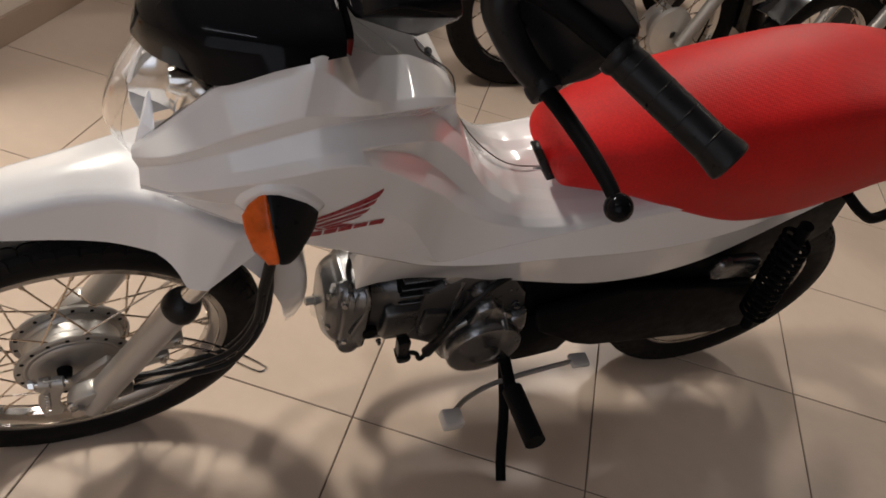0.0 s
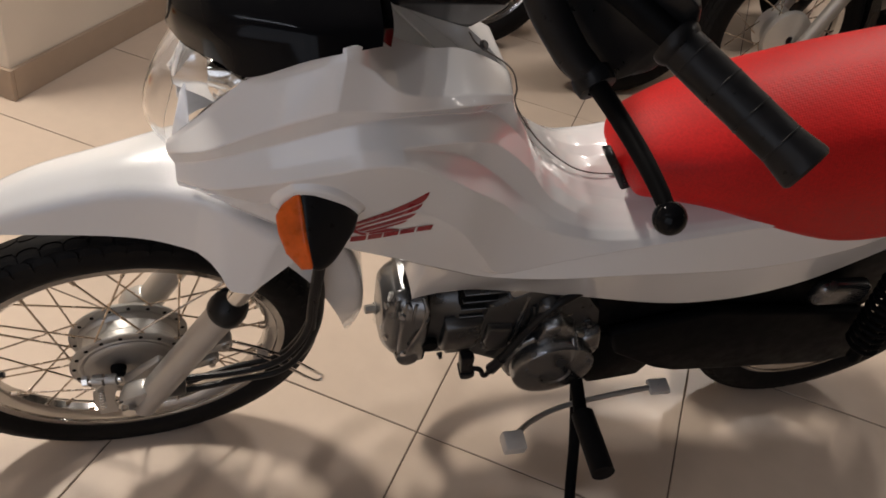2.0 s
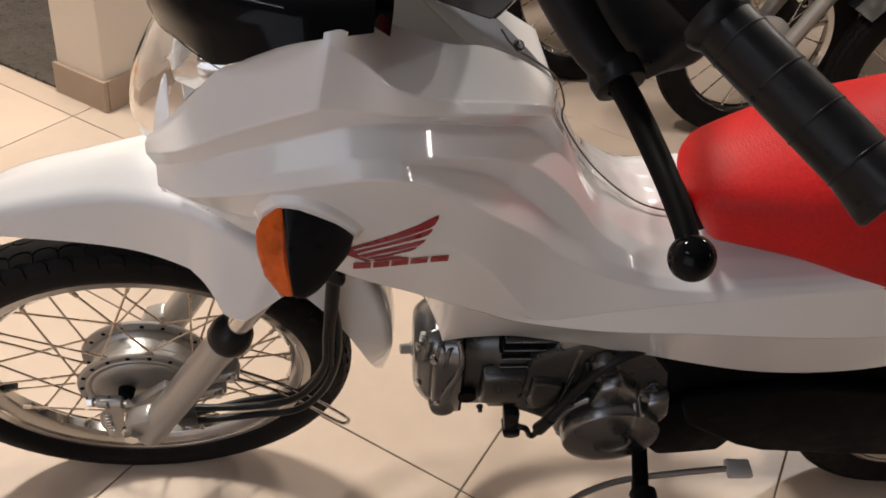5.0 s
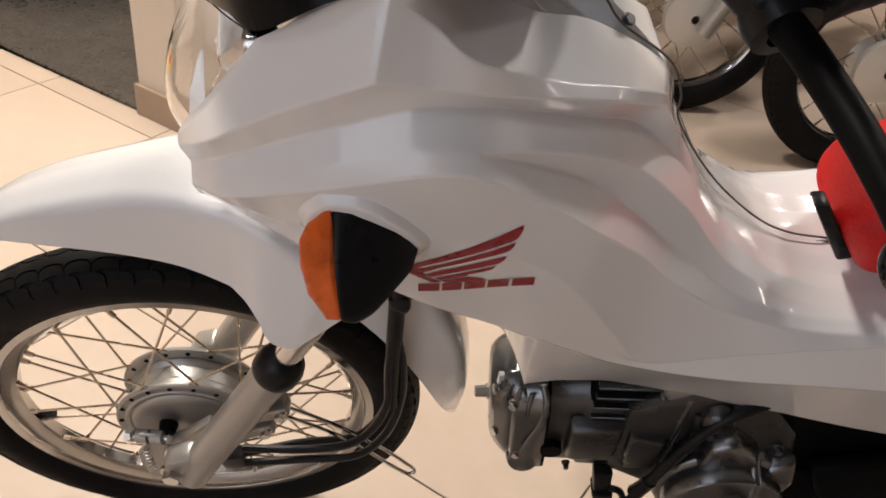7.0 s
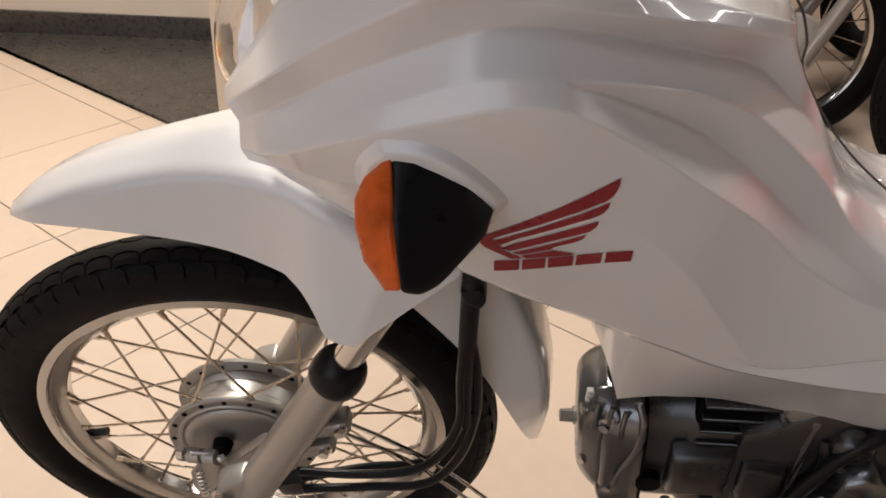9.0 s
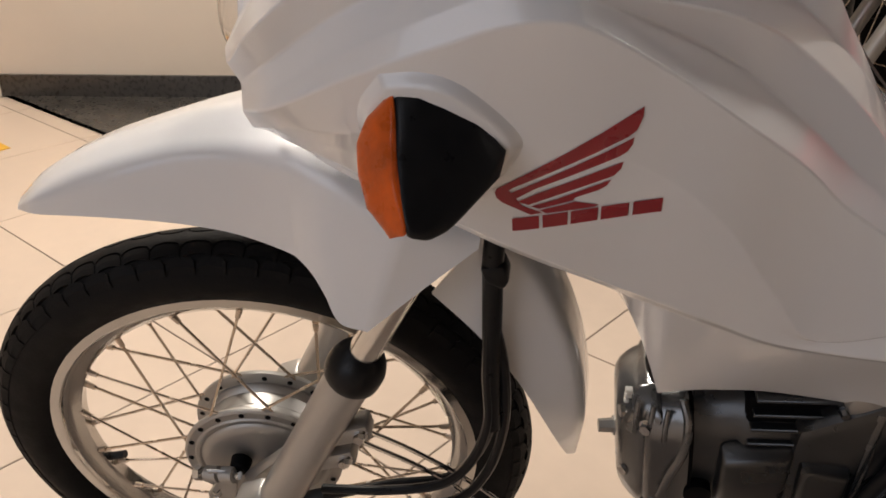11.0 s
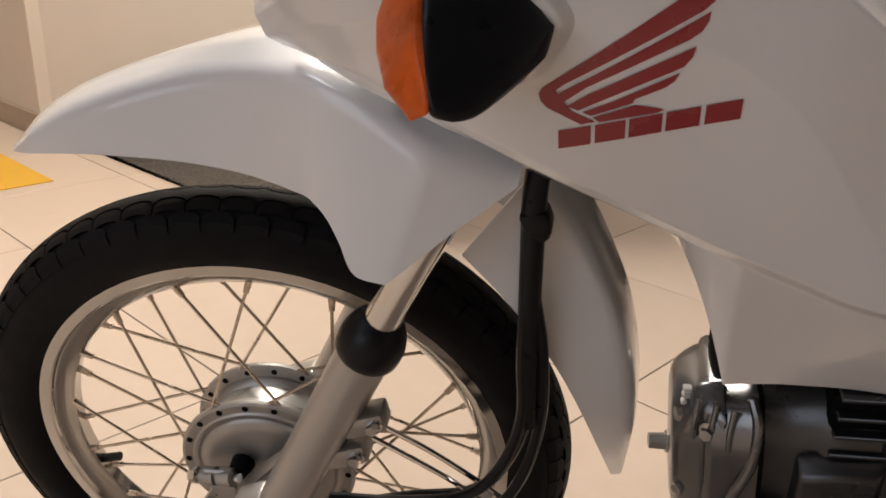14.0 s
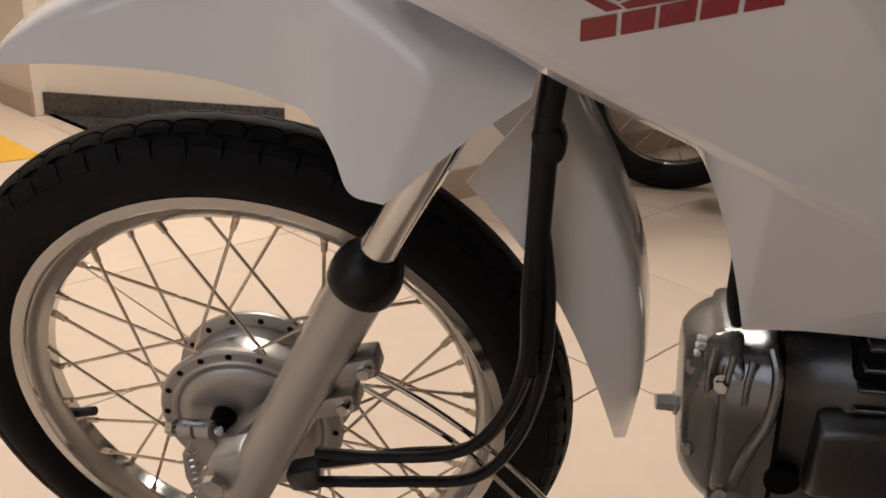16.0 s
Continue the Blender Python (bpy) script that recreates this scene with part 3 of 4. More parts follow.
SIDE = left([(0.09, 0.068, 0.692), (0.125, 0.095, 0.708), (0.17, 0.12, 0.722), (0.225, 0.136, 0.738), (0.26, 0.138, 0.738), (0.3, 0.137, 0.731), (0.35, 0.132, 0.71), (0.395, 0.1265, 0.672), (0.437, 0.1155, 0.612), (0.476, 0.109, 0.567), (0.555, 0.11, 0.589), (0.645, 0.1135, 0.6155), (0.85, 0.117, 0.663), (1.05, 0.104, 0.688), (1.2, 0.07, 0.695)])
FOLD = left([(0.096, 0.06, 0.685), (0.12, 0.077, 0.686), (0.155, 0.094, 0.682), (0.2, 0.108, 0.668), (0.235, 0.115, 0.655), (0.275, 0.118, 0.638), (0.33, 0.112, 0.611), (0.375, 0.109, 0.59), (0.41, 0.107, 0.575), (0.457, 0.107, 0.559), (0.545, 0.114, 0.557), (0.64, 0.121, 0.568), (0.835, 0.125, 0.578), (1.0, 0.113, 0.602), (1.17, 0.08, 0.645)])
STEP = [Vector(a).lerp(Vector(b), 0.5) for a, b in zip(SIDE[:9], FOLD[:9])] + [Vector((x, y + 0.0045 * f, z - 0.003 * f)) for (x, y, z), f in zip(SIDE[9:], (0.5, 1, 1, 1, 1, 1))]
LIP = [(x, y + 0.0065 * f, z - 0.0085 * f) for (x, y, z), f in zip(FOLD, (0.1, 0.2, 0.4, 0.7, 1, 1, 1, 1, 1, 0.8, 0.4, 0.2, 0.2, 0.2, 0.2))]
HEM = bent(left([(0.1, 0.05, 0.68), (0.12, 0.067, 0.678), (0.15, 0.084, 0.671), (0.195, 0.097, 0.657), (0.228, 0.096, 0.642), (0.262, 0.094, 0.624), (0.336, 0.085, 0.59), (0.386, 0.068, 0.46), (0.41, 0.062, 0.459), (0.435, 0.058, 0.458), (0.49, 0.056, 0.457), (0.62, 0.078, 0.463), (0.8, 0.098, 0.46), (0.97, 0.1, 0.5), (1.16, 0.09, 0.62)]), [6, 7], N)
# the hollow front edge of the lower panel
for k in range(13):
    f = k / 12
    HEM[72 + k] = (1 - f) ** 2 * Vector((0.336, -0.085, 0.59)) + 2 * f * (1 - f) * Vector((0.36, -0.079, 0.553)) + f * f * Vector((0.386, -0.068, 0.46))
COVER = [CROWN, SHOULDER, BRIM, GROOVE, WEDGE_TOP, WEDGE_LOW, EDGE, SIDE, STEP, FOLD, LIP, HEM]
part("left_cover", loft(COVER, N, 0.0022, 3), WHITE, bike, "glossy white plastic side cover with sculpted creases", angle=60, crisp=True)
part("right_cover", loft([[(x, -y, z) for x, y, z in l] for l in COVER], N, 0.003, 2), WHITE, bike, "glossy white plastic side cover with sculpted creases", angle=60, crisp=True)

# front fender, turned with the fork
FC = [(-0.148, 0, 0.583), (-0.116, 0, 0.611), (-0.067, 0, 0.637), (0.006, 0, 0.662), (0.057, 0, 0.675), (0.1, 0, 0.682), (0.112, 0, 0.6835), (0.124, 0, 0.684), (0.135, 0, 0.684), (0.15, 0, 0.683), (0.18, 0, 0.679), (0.212, 0, 0.67), (0.25, 0, 0.652)]
FK = bent(left([(-0.146, 0.012, 0.582), (-0.114, 0.028, 0.605), (-0.063, 0.036, 0.631), (0.01, 0.04, 0.656), (0.06, 0.05, 0.6665), (0.1, 0.0625, 0.671), (0.113, 0.067, 0.6715), (0.124, 0.072, 0.669), (0.135, 0.076, 0.666), (0.15, 0.081, 0.66), (0.191, 0.0945, 0.635), (0.217, 0.0875, 0.628), (0.242, 0.08, 0.62)]), [10], 73)
FD = bent(left([(-0.146, 0.014, 0.579), (-0.118, 0.03, 0.587), (-0.066, 0.041, 0.595), (0.003, 0.049, 0.598), (0.055, 0.056, 0.595), (0.098, 0.07, 0.5905), (0.109, 0.077, 0.588), (0.119, 0.0855, 0.583), (0.129, 0.0955, 0.572), (0.1395, 0.1045, 0.5535), (0.161, 0.11, 0.551), (0.205, 0.099, 0.588), (0.241, 0.085, 0.613)]), [10], 73)
fender = part("front_fender", loft([FC, FK, FD], 73, 0.014, 5, 0.003, True, STEER, 2), WHITE, bike, "glossy white front fender with fork guards", angle=60, crisp=True)
# rear part of the fender, down behind the wheel
GC, GM, GE = [], [], []
for k in range(9):
    a = radians(53 - 51 * k / 8)
    r = (0.425, 0.411, 0.398, 0.386, 0.373, 0.361, 0.35, 0.34, 0.334)[k]
    inner = (0.335, 0.33, 0.326, 0.322, 0.319, 0.317, 0.317, 0.319, 0.324)[k]
    w = (0.052, 0.054, 0.055, 0.054, 0.052, 0.047, 0.038, 0.024, 0.006)[k]
    GC.append((r * math.cos(a), 0, 0.27 + r * math.sin(a)))
    GM.append(((r - 0.012 * (1 - k / 9)) * math.cos(a), -w * 0.8, 0.27 + (r - 0.012 * (1 - k / 9)) * math.sin(a)))
    GE.append((inner * math.cos(a), -w, 0.27 + inner * math.sin(a)))
part("mudguard", loft([GC, GM, GE], 49, 0.012, 4, 0.003, True, STEER), WHITE, fender, "white lower mudguard")

# headlight: reflector bowl and clear lens
LENS_MID = spline([(0.074, 0, 0.7), (0.058, 0, 0.73), (0.056, 0, 0.755), (0.064, 0, 0.79), (0.077, 0, 0.82), (0.092, 0, 0.85)], 9)
LENS_EDGE = spline([(0.086, 0.052, 0.728), (0.085, 0.056, 0.748), (0.104, 0.064, 0.78), (0.128, 0.074, 0.818), (0.152, 0.082, 0.85)], 9)


def bowl(depth, size):
    """Section lines across the headlight from one edge to the other."""
    return [[(m.x + (e.x - m.x) * abs(k) ** 1.9 + depth * (1 - abs(k) ** 3), k * e.y * size, m.z + (e.z - m.z) * abs(k) ** 1.4) for m, e in zip(LENS_MID, LENS_EDGE)] for k in (-1, -0.75, -0.5, -0.25, 0, 0.25, 0.5, 0.75, 1)]


lamp_house = part("headlight", loft(bowl(0.075, 0.97), 24, 0.015, 3, 0), REFLECTOR, bike, "bright headlight reflector")
glass_ob = part("lens", loft(bowl(0.0, 1.0), 24, 0.015, 3, 0.002), LENS, lamp_house, "clear bulging headlight lens")
glass_ob.visible_shadow = False
for k in (1, -1):
    part("bezel", hull([(0.084, -0.05 * k, 0.742), (0.09, -0.053 * k, 0.742), (0.104, -0.062 * k, 0.772), (0.1, -0.06 * k, 0.76), (0.09, -0.05 * k, 0.778), (0.097, -0.034 * k, 0.806), (0.101, -0.036 * k, 0.806), (0.088, -0.044 * k, 0.742)], 0.0015), WHITE, lamp_house, "white inner headlight trim")
part("bulb_shield", lathe([(0.0, -0.02), (0.014, -0.018), (0.018, -0.008), (0.018, 0.02)], 20, "X", (0.14, 0, 0.79)), CHROME, lamp_house, "chrome bulb shield")

# black visor over the headlight, meter hood
VE = left([(0.084, 0.004, 0.85), (0.1, 0.032, 0.848), (0.128, 0.07, 0.861), (0.155, 0.096, 0.866), (0.207, 0.116, 0.905), (0.268, 0.108, 0.916)])
VM = left([(0.083, 0.003, 0.853), (0.093, 0.035, 0.882), (0.12, 0.075, 0.905), (0.155, 0.093, 0.92), (0.207, 0.1, 0.933), (0.268, 0.092, 0.934)])
VC = [(0.083, 0, 0.855), (0.092, 0, 0.9), (0.12, 0, 0.93), (0.155, 0, 0.941), (0.207, 0, 0.945), (0.268, 0, 0.942)]
part("visor", loft([VC, VM, VE], 41, 0.03, 5, 0.003, True), GLOSS, bike, "glossy black visor above the headlight", angle=70)
part("meter_window", loft([[(0.266, 0, 0.938), (0.285, 0, 0.925)], [(0.266, -0.085, 0.93), (0.283, -0.08, 0.918)], [(0.266, -0.1, 0.918), (0.282, -0.085, 0.897)]], 6, 0.02, 4, 0.002, True), GLOSS, bike, "dark glossy meter window")
part("meter_hood", hull([(x, k * y, z) for k in (1, -1) for x, y, z in ((0.275, 0.085, 0.944), (0.32, 0.068, 0.926), (0.366, 0.045, 0.892), (0.374, 0.035, 0.89), (0.374, 0.07, 0.925), (0.374, 0.11, 0.968), (0.37, 0.1, 0.985), (0.3, 0.118, 0.985), (0.272, 0.1, 0.955), (0.272, 0.06, 0.94))], 0.008, 3), GLOSS, bike, "glossy black instrument hood", angle=50)
bolt(bike, (0.403, -0.014, 0.849), (0.4, -0.5, 0.75), 0.0045, 0.003, DARKCAST)
part("seam", tube([(0.385, -0.006, 0.858), (0.402, -0.002, 0.838), (0.446, 0.0, 0.809), (0.463, 0.0, 0.78), (0.47, 0.0, 0.752), (0.515, 0.0, 0.697), (0.567, 0.0, 0.655), (0.605, 0.0, 0.638), (0.65, 0.0, 0.634)], 0.001, 6, 60), GAP, bike, "thin dark gap along the body's centre")
part("seat_latch", prism([(0.59, 0.708), (0.602, 0.711), (0.65, 0.65), (0.637, 0.645)], -0.04, -0.02, 0.003), BLACK, bike, "black rubber latch below the seat's nose")

# ---- seat ----
SX = [0.619, 0.626, 0.65, 0.735, 0.835, 0.945, 1.055, 1.175, 1.3, 1.36]
SC = list(zip(SX, [0] * 10, [0.69, 0.712, 0.733, 0.778, 0.814, 0.843, 0.862, 0.868, 0.85, 0.81]))
SU = left(zip(SX, [0.03, 0.046, 0.058, 0.078, 0.09, 0.098, 0.102, 0.1, 0.088, 0.05], [0.687, 0.704, 0.721, 0.754, 0.785, 0.814, 0.838, 0.846, 0.834, 0.795]))
SM = left(zip([0.629, 0.637, 0.657] + SX[3:], [0.036, 0.056, 0.07, 0.1, 0.122, 0.13, 0.132, 0.126, 0.11, 0.06], [0.674, 0.682, 0.692, 0.712, 0.72, 0.725, 0.737, 0.75, 0.765, 0.76]))
SL = left(zip([0.65, 0.656, 0.674] + SX[3:], [0.036, 0.055, 0.068, 0.098, 0.12, 0.128, 0.129, 0.122, 0.108, 0.058], [0.648, 0.645, 0.65, 0.662, 0.642, 0.622, 0.64, 0.68, 0.715, 0.735]))
SF = [(x, 0, z) for (x, y, z) in SL]
for line, tip in ((SC, (0.615, 0, 0.686)), (SU, (0.616, 0, 0.684)), (SM, (0.627, 0, 0.672)), (SL, (0.646, 0, 0.652)), (SF, (0.647, 0, 0.65))):
    line.insert(0, tip)
part("seat", loft([SC, SU, SM, SL, SF], 91, 0.03, 5, 0, True), RED, bike, "bright red textured vinyl seat")

# ---- handlebar, grip, lever ----
for s in (-1, 1):
    fwd = 0 if s < 0 else -0.05
    part("handlebar", tube([(0.33, 0, 0.985), (0.335 + fwd * 0.3, s * 0.08, 1.01), (0.36 + fwd * 0.6, s * 0.17, 1.055), (0.41 + fwd, s * 0.225, 1.058), (0.507 + fwd * 1.6, s * 0.361, 1.027)], 0.011, 14, 30), FRAME, bike, "black steel handlebar")
g0, g1 = Vector((0.432, -0.256, 1.052)), Vector((0.507, -0.361, 1.027))
gl = (g1 - g0).length
ribs = []
for k in range(4):
    h = 0.022 + (gl - 0.02) * k / 4
    ribs += [(0.0168, h), (0.0172, h + 0.0004), (0.0172, h + 0.0012), (0.0168, h + 0.0016)]
part("grip", turned(lathe([(0.012, 0), (0.0185, 0.001), (0.0195, 0.005), (0.0185, 0.009), (0.0165, 0.012), *ribs, (0.019, gl - 0.008), (0.0195, gl - 0.005), (0.0195, gl - 0.001), (0.0175, gl + 0.001), (0.008, gl + 0.001), (0.007, gl - 0.002), (0.0, gl - 0.002)], 32, "Z"), Matrix.Translation(g0) @ (g1 - g0).to_track_quat("Z", "Y").to_matrix().to_4x4()), BLACK, bike, "black ribbed rubber grip")
part("switch_housing", hull([(0.437, -0.212, 0.968), (0.428, -0.2, 0.965), (0.452, -0.228, 0.998), (0.455, -0.25, 1.04), (0.44, -0.265, 1.08), (0.4, -0.22, 1.11), (0.37, -0.17, 1.09), (0.36, -0.15, 1.03), (0.47, -0.2, 1.07), (0.47, -0.22, 1.04), (0.4, -0.18, 0.985)], 0.008, 3), BLACK, bike, "black plastic switch housing")
bracket = part("lever_bracket", tube([(0.37, -0.17, 1.06), (0.36, -0.18, 1.035), (0.385, -0.2, 1.0), (0.41, -0.218, 0.98)], 0.018, 16, 16, True, 0.013), BLACK, bike, "black lever bracket under a rubber boot")
part("collar", turned(lathe([(0.01, -0.008), (0.0165, -0.007), (0.0172, 0.0), (0.016, 0.007), (0.009, 0.008)], 20, "Z"), Matrix.Translation((0.411, -0.22, 0.979)) @ Vector((0.3, -0.85, -0.3)).to_track_quat("Z", "Y").to_matrix().to_4x4()), BLACK, bracket)
part("mirror_mount", lathe([(0.0, 0.0), (0.008, 0.0), (0.0085, 0.004), (0.007, 0.01), (0.004, 0.014), (0.0, 0.015)], 14, "Z", (0.375, -0.2, 1.1)), CHROME, bike, "chrome mirror mount nut")
part("clutch_lever", tube([(0.408, -0.215, 0.981), (0.414, -0.25, 0.982), (0.42, -0.3, 0.982), (0.424, -0.335, 0.979), (0.425, -0.356, 0.976)], 0.0085, 14, 24, True, 0.0062), FRAME, bike, "black clutch lever with ball end")
bm = bmesh.new()
bmesh.ops.create_uvsphere(bm, u_segments=24, v_segments=14, radius=0.0125, matrix=Matrix.Translation((0.425, -0.359, 0.975)))
part("lever_ball", bm, GLOSS, bike, "glossy black ball at the lever's end")

# ---- turn signal ----
SIGNAL_CENTRE = Vector((0.226, -0.136, 0.735))


def pebble(points, cuts=7, repeat=14):
    """A hull whose corners are worn round."""
    bm = hull([SIGNAL_CENTRE.lerp(Vector(q), 0.955) for q in points])
    bmesh.ops.triangulate(bm, faces=bm.faces[:])
    bmesh.ops.subdivide_edges(bm, edges=bm.edges[:], cuts=cuts, use_grid_fill=True)
    for _ in range(repeat):
        bmesh.ops.smooth_vert(bm, verts=bm.verts[:], factor=0.5, use_axis_x=True, use_axis_y=True, use_axis_z=True)
    return bm


sig = part("turn_signal", pebble([(0.2015, -0.136, 0.77), (0.221, -0.135, 0.772), (0.238, -0.134, 0.766), (0.256, -0.139, 0.752), (0.2705, -0.144, 0.734), (0.267, -0.154, 0.72), (0.25, -0.172, 0.708), (0.231, -0.199, 0.697), (0.216, -0.202, 0.701), (0.207, -0.183, 0.73), (0.197, -0.138, 0.728), (0.216, -0.128, 0.693), (0.25, -0.128, 0.693)], 7, 5), BLACK, bike, "black and amber turn signal", angle=80)
part("amber_lens", pebble([(0.2025, -0.139, 0.768), (0.2075, -0.183, 0.733), (0.2175, -0.2005, 0.703), (0.198, -0.137, 0.724), (0.1855, -0.142, 0.75), (0.178, -0.146, 0.732), (0.181, -0.163, 0.718), (0.188, -0.178, 0.706), (0.205, -0.194, 0.695), (0.197, -0.138, 0.708)], 7, 3), ORANGE, sig, "amber plastic lens", angle=80)

# ---- engine ----
engine = part("engine", prism([(0.5, 0.43), (0.56, 0.47), (0.64, 0.47), (0.69, 0.41), (0.715, 0.33), (0.71, 0.25), (0.67, 0.205), (0.59, 0.22), (0.555, 0.28), (0.5, 0.31)], -0.075, 0.08, 0.012), DARKCAST, bike, "cast aluminium engine with finned cylinder")
head = part("cylinder_head", barrel([(0.3655, 0.03, 0.046, -0.004, 0.348), (0.367, 0.036, 0.053, -0.004, 0.348), (0.371, 0.041, 0.06, -0.005, 0.348), (0.377, 0.046, 0.066, -0.006, 0.348), (0.384, 0.05, 0.071, -0.007, 0.348), (0.388, 0.051, 0.073, -0.007, 0.348), (0.39, 0.055, 0.078, -0.008, 0.348), (0.394, 0.057, 0.08, -0.008, 0.348), (0.415, 0.058, 0.082, -0.009, 0.349), (0.42, 0.06, 0.084, -0.0095, 0.35), (0.4255, 0.06, 0.084, -0.0095, 0.35)], 48, 4.2, 0.1), CAST, engine, "polished cast cylinder head cover", angle=50)
part("cap", turned(lathe([(0.0, -0.009), (0.012, -0.0085), (0.017, -0.006), (0.019, 0.0), (0.02, 0.014)], 28), Matrix.Translation((0.41, -0.06, 0.298)) @ Matrix.Rotation(radians(-14), 4, "X")), CAST, head, "round cast cap")
part("boss", hull([(0.372, -0.03, 0.43), (0.372, -0.046, 0.415), (0.372, -0.046, 0.388), (0.372, -0.03, 0.375), (0.397, -0.03, 0.435), (0.397, -0.062, 0.42), (0.397, -0.062, 0.385), (0.397, -0.03, 0.37)], 0.005, 3), CAST, head)
for k in range(14):
    part("rib", box(0.366, 0.3725, -0.036, -0.029, 0.336 + 0.0065 * k, 0.3395 + 0.0065 * k, 0.001, 1), BRIGHT, head)
part("ridge", tube([(0.412, -0.052, 0.436), (0.417, -0.063, 0.42), (0.417, -0.068, 0.388), (0.409, -0.071, 0.358), (0.404, -0.072, 0.33)], 0.0042, 10, 24), CAST, head)
# raised black disc, its colour standing for the shade in a recess
part("hole_shade", lathe([(0.0, -0.072), (0.012, -0.072), (0.0125, -0.06)], 24, "Y", (0.436, 0, 0.335)), FRAME, engine)
part("gasket", barrel([(0.4255, 0.0592, 0.083, -0.0095, 0.35), (0.429, 0.0592, 0.083, -0.0095, 0.35)], 48, 4.2, 0.1), FRAME, engine)
part("cylinder", barrel([(0.429, 0.062, 0.083, 0.0, 0.356), (0.464, 0.062, 0.082, 0.0, 0.357), (0.468, 0.0665, 0.085, 0.0, 0.357), (0.495, 0.067, 0.085, 0.0, 0.359), (0.535, 0.067, 0.084, 0.0, 0.362)], 40, 3.8, 0.1), DARKCAST, engine, "dark cast cylinder", angle=50)
bolt(head, (0.3605, 0.012, 0.32), (-1, -0.1, 0), 0.0075, 0.017, SATIN)
bolt(head, (0.369, -0.036, 0.4), (-1, -0.25, 0), 0.0065, 0.012)
bolt(head, (0.384, -0.06, 0.405), (-0.5, -1, 0.1), 0.0055, 0.007)
bolt(head, (0.374, -0.046, 0.33), (-0.7, -0.8, 0), 0.0055, 0.008)
bolt(head, (0.4, -0.064, 0.31), (-0.2, -1, -0.1), 0.005, 0.007)
for k in range(3):
    part("rib", tube([(0.376 + 0.012 * k, -0.05 - 0.004 * k, 0.428), (0.375 + 0.012 * k, -0.054 - 0.0045 * k, 0.41), (0.376 + 0.012 * k, -0.056 - 0.0045 * k, 0.395)], 0.0022, 8, 10), CAST, head)
# solid black block whose colour gives the deep shade between the fins
part("fin_shade_block", hull([(0.462, -0.061, 0.4), (0.55, -0.061, 0.405), (0.556, -0.055, 0.458), (0.462, -0.055, 0.45), (0.462, 0.06, 0.4), (0.55, 0.06, 0.405), (0.556, 0.06, 0.458), (0.462, 0.06, 0.45)], 0.004), FRAME, engine, "black filler for the shade between the cooling fins")
for k in range(4):
    z = 0.404 + 0.0155 * k
    part("fin", hull([(0.466, -0.069 + 0.002 * k, z), (0.549, -0.069 + 0.002 * k, z + 0.006), (0.549, -0.069 + 0.002 * k, z + 0.0095), (0.466, -0.069 + 0.002 * k, z + 0.0035), (0.466, -0.05, z), (0.549, -0.05, z + 0.006), (0.549, -0.05, z + 0.0095), (0.466, -0.05, z + 0.0035)], 0.0008, 1), DARKCAST, engine)
part("flange", hull([(0.553, -0.075, 0.46), (0.562, -0.075, 0.46), (0.566, -0.08, 0.33), (0.556, -0.08, 0.33), (0.553, -0.05, 0.46), (0.562, -0.05, 0.46), (0.566, -0.05, 0.33), (0.556, -0.05, 0.33)], 0.003), CAST, engine)
part("boss", hull([(0.448, -0.08, 0.39), (0.5, -0.08, 0.4), (0.505, -0.078, 0.335), (0.455, -0.078, 0.33), (0.446, -0.06, 0.4), (0.51, -0.06, 0.41), (0.512, -0.06, 0.325), (0.45, -0.06, 0.32)], 0.004), DARKCAST, engine)
part("crankcase_cover", turned(lathe([(0.0, -0.116), (0.022, -0.116), (0.025, -0.1185), (0.045, -0.1165), (0.06, -0.113), (0.0635, -0.1115), (0.0655, -0.108), (0.0665, -0.088), (0.0715, -0.086), (0.0735, -0.083), (0.0745, -0.05)], 56), Matrix.Translation((0.634, 0, 0.305))), CAST, engine, "round cast crankcase cover")
part("sprocket_cover", hull([(0.594, -0.096, 0.358), (0.596, -0.096, 0.398), (0.617, -0.096, 0.414), (0.646, -0.096, 0.386), (0.664, -0.096, 0.348), (0.586, -0.07, 0.352), (0.588, -0.07, 0.404), (0.617, -0.07, 0.423), (0.654, -0.07, 0.392), (0.674, -0.07, 0.345)], 0.005, 3), CAST, engine, "cast sprocket cover")
part("case_wall", hull([(0.66, -0.094, 0.31), (0.672, -0.094, 0.36), (0.698, -0.09, 0.372), (0.71, -0.09, 0.33), (0.7, -0.09, 0.28), (0.655, -0.07, 0.31), (0.668, -0.07, 0.366), (0.7, -0.07, 0.38), (0.716, -0.07, 0.33), (0.705, -0.07, 0.275)], 0.005, 2), CAST, engine)
part("rib", tube([(0.652, -0.085, 0.372), (0.652, -0.108, 0.362), (0.652, -0.113, 0.345)], 0.007, 12), CAST, engine)
for x, z in ((0.572, 0.345), (0.575, 0.27), (0.64, 0.228), (0.696, 0.262), (0.702, 0.345), (0.672, 0.39), (0.59, 0.412)):
    bolt(engine, (x, -0.082, z), r=0.005, h=0.009, mat=CAST)
for x, z in ((0.532, 0.452), (0.515, 0.33), (0.54, 0.345), (0.46, 0.3)):
    bolt(engine, (x, -0.068, z), r=0.0036, h=0.008, mat=CAST)
part("boss", hull([(0.511, -0.084, 0.395), (0.548, -0.086, 0.39), (0.55, -0.086, 0.34), (0.516, -0.084, 0.33), (0.508, -0.065, 0.4), (0.553, -0.065, 0.397), (0.555, -0.065, 0.332), (0.512, -0.065, 0.322)], 0.004), DARKCAST, engine)
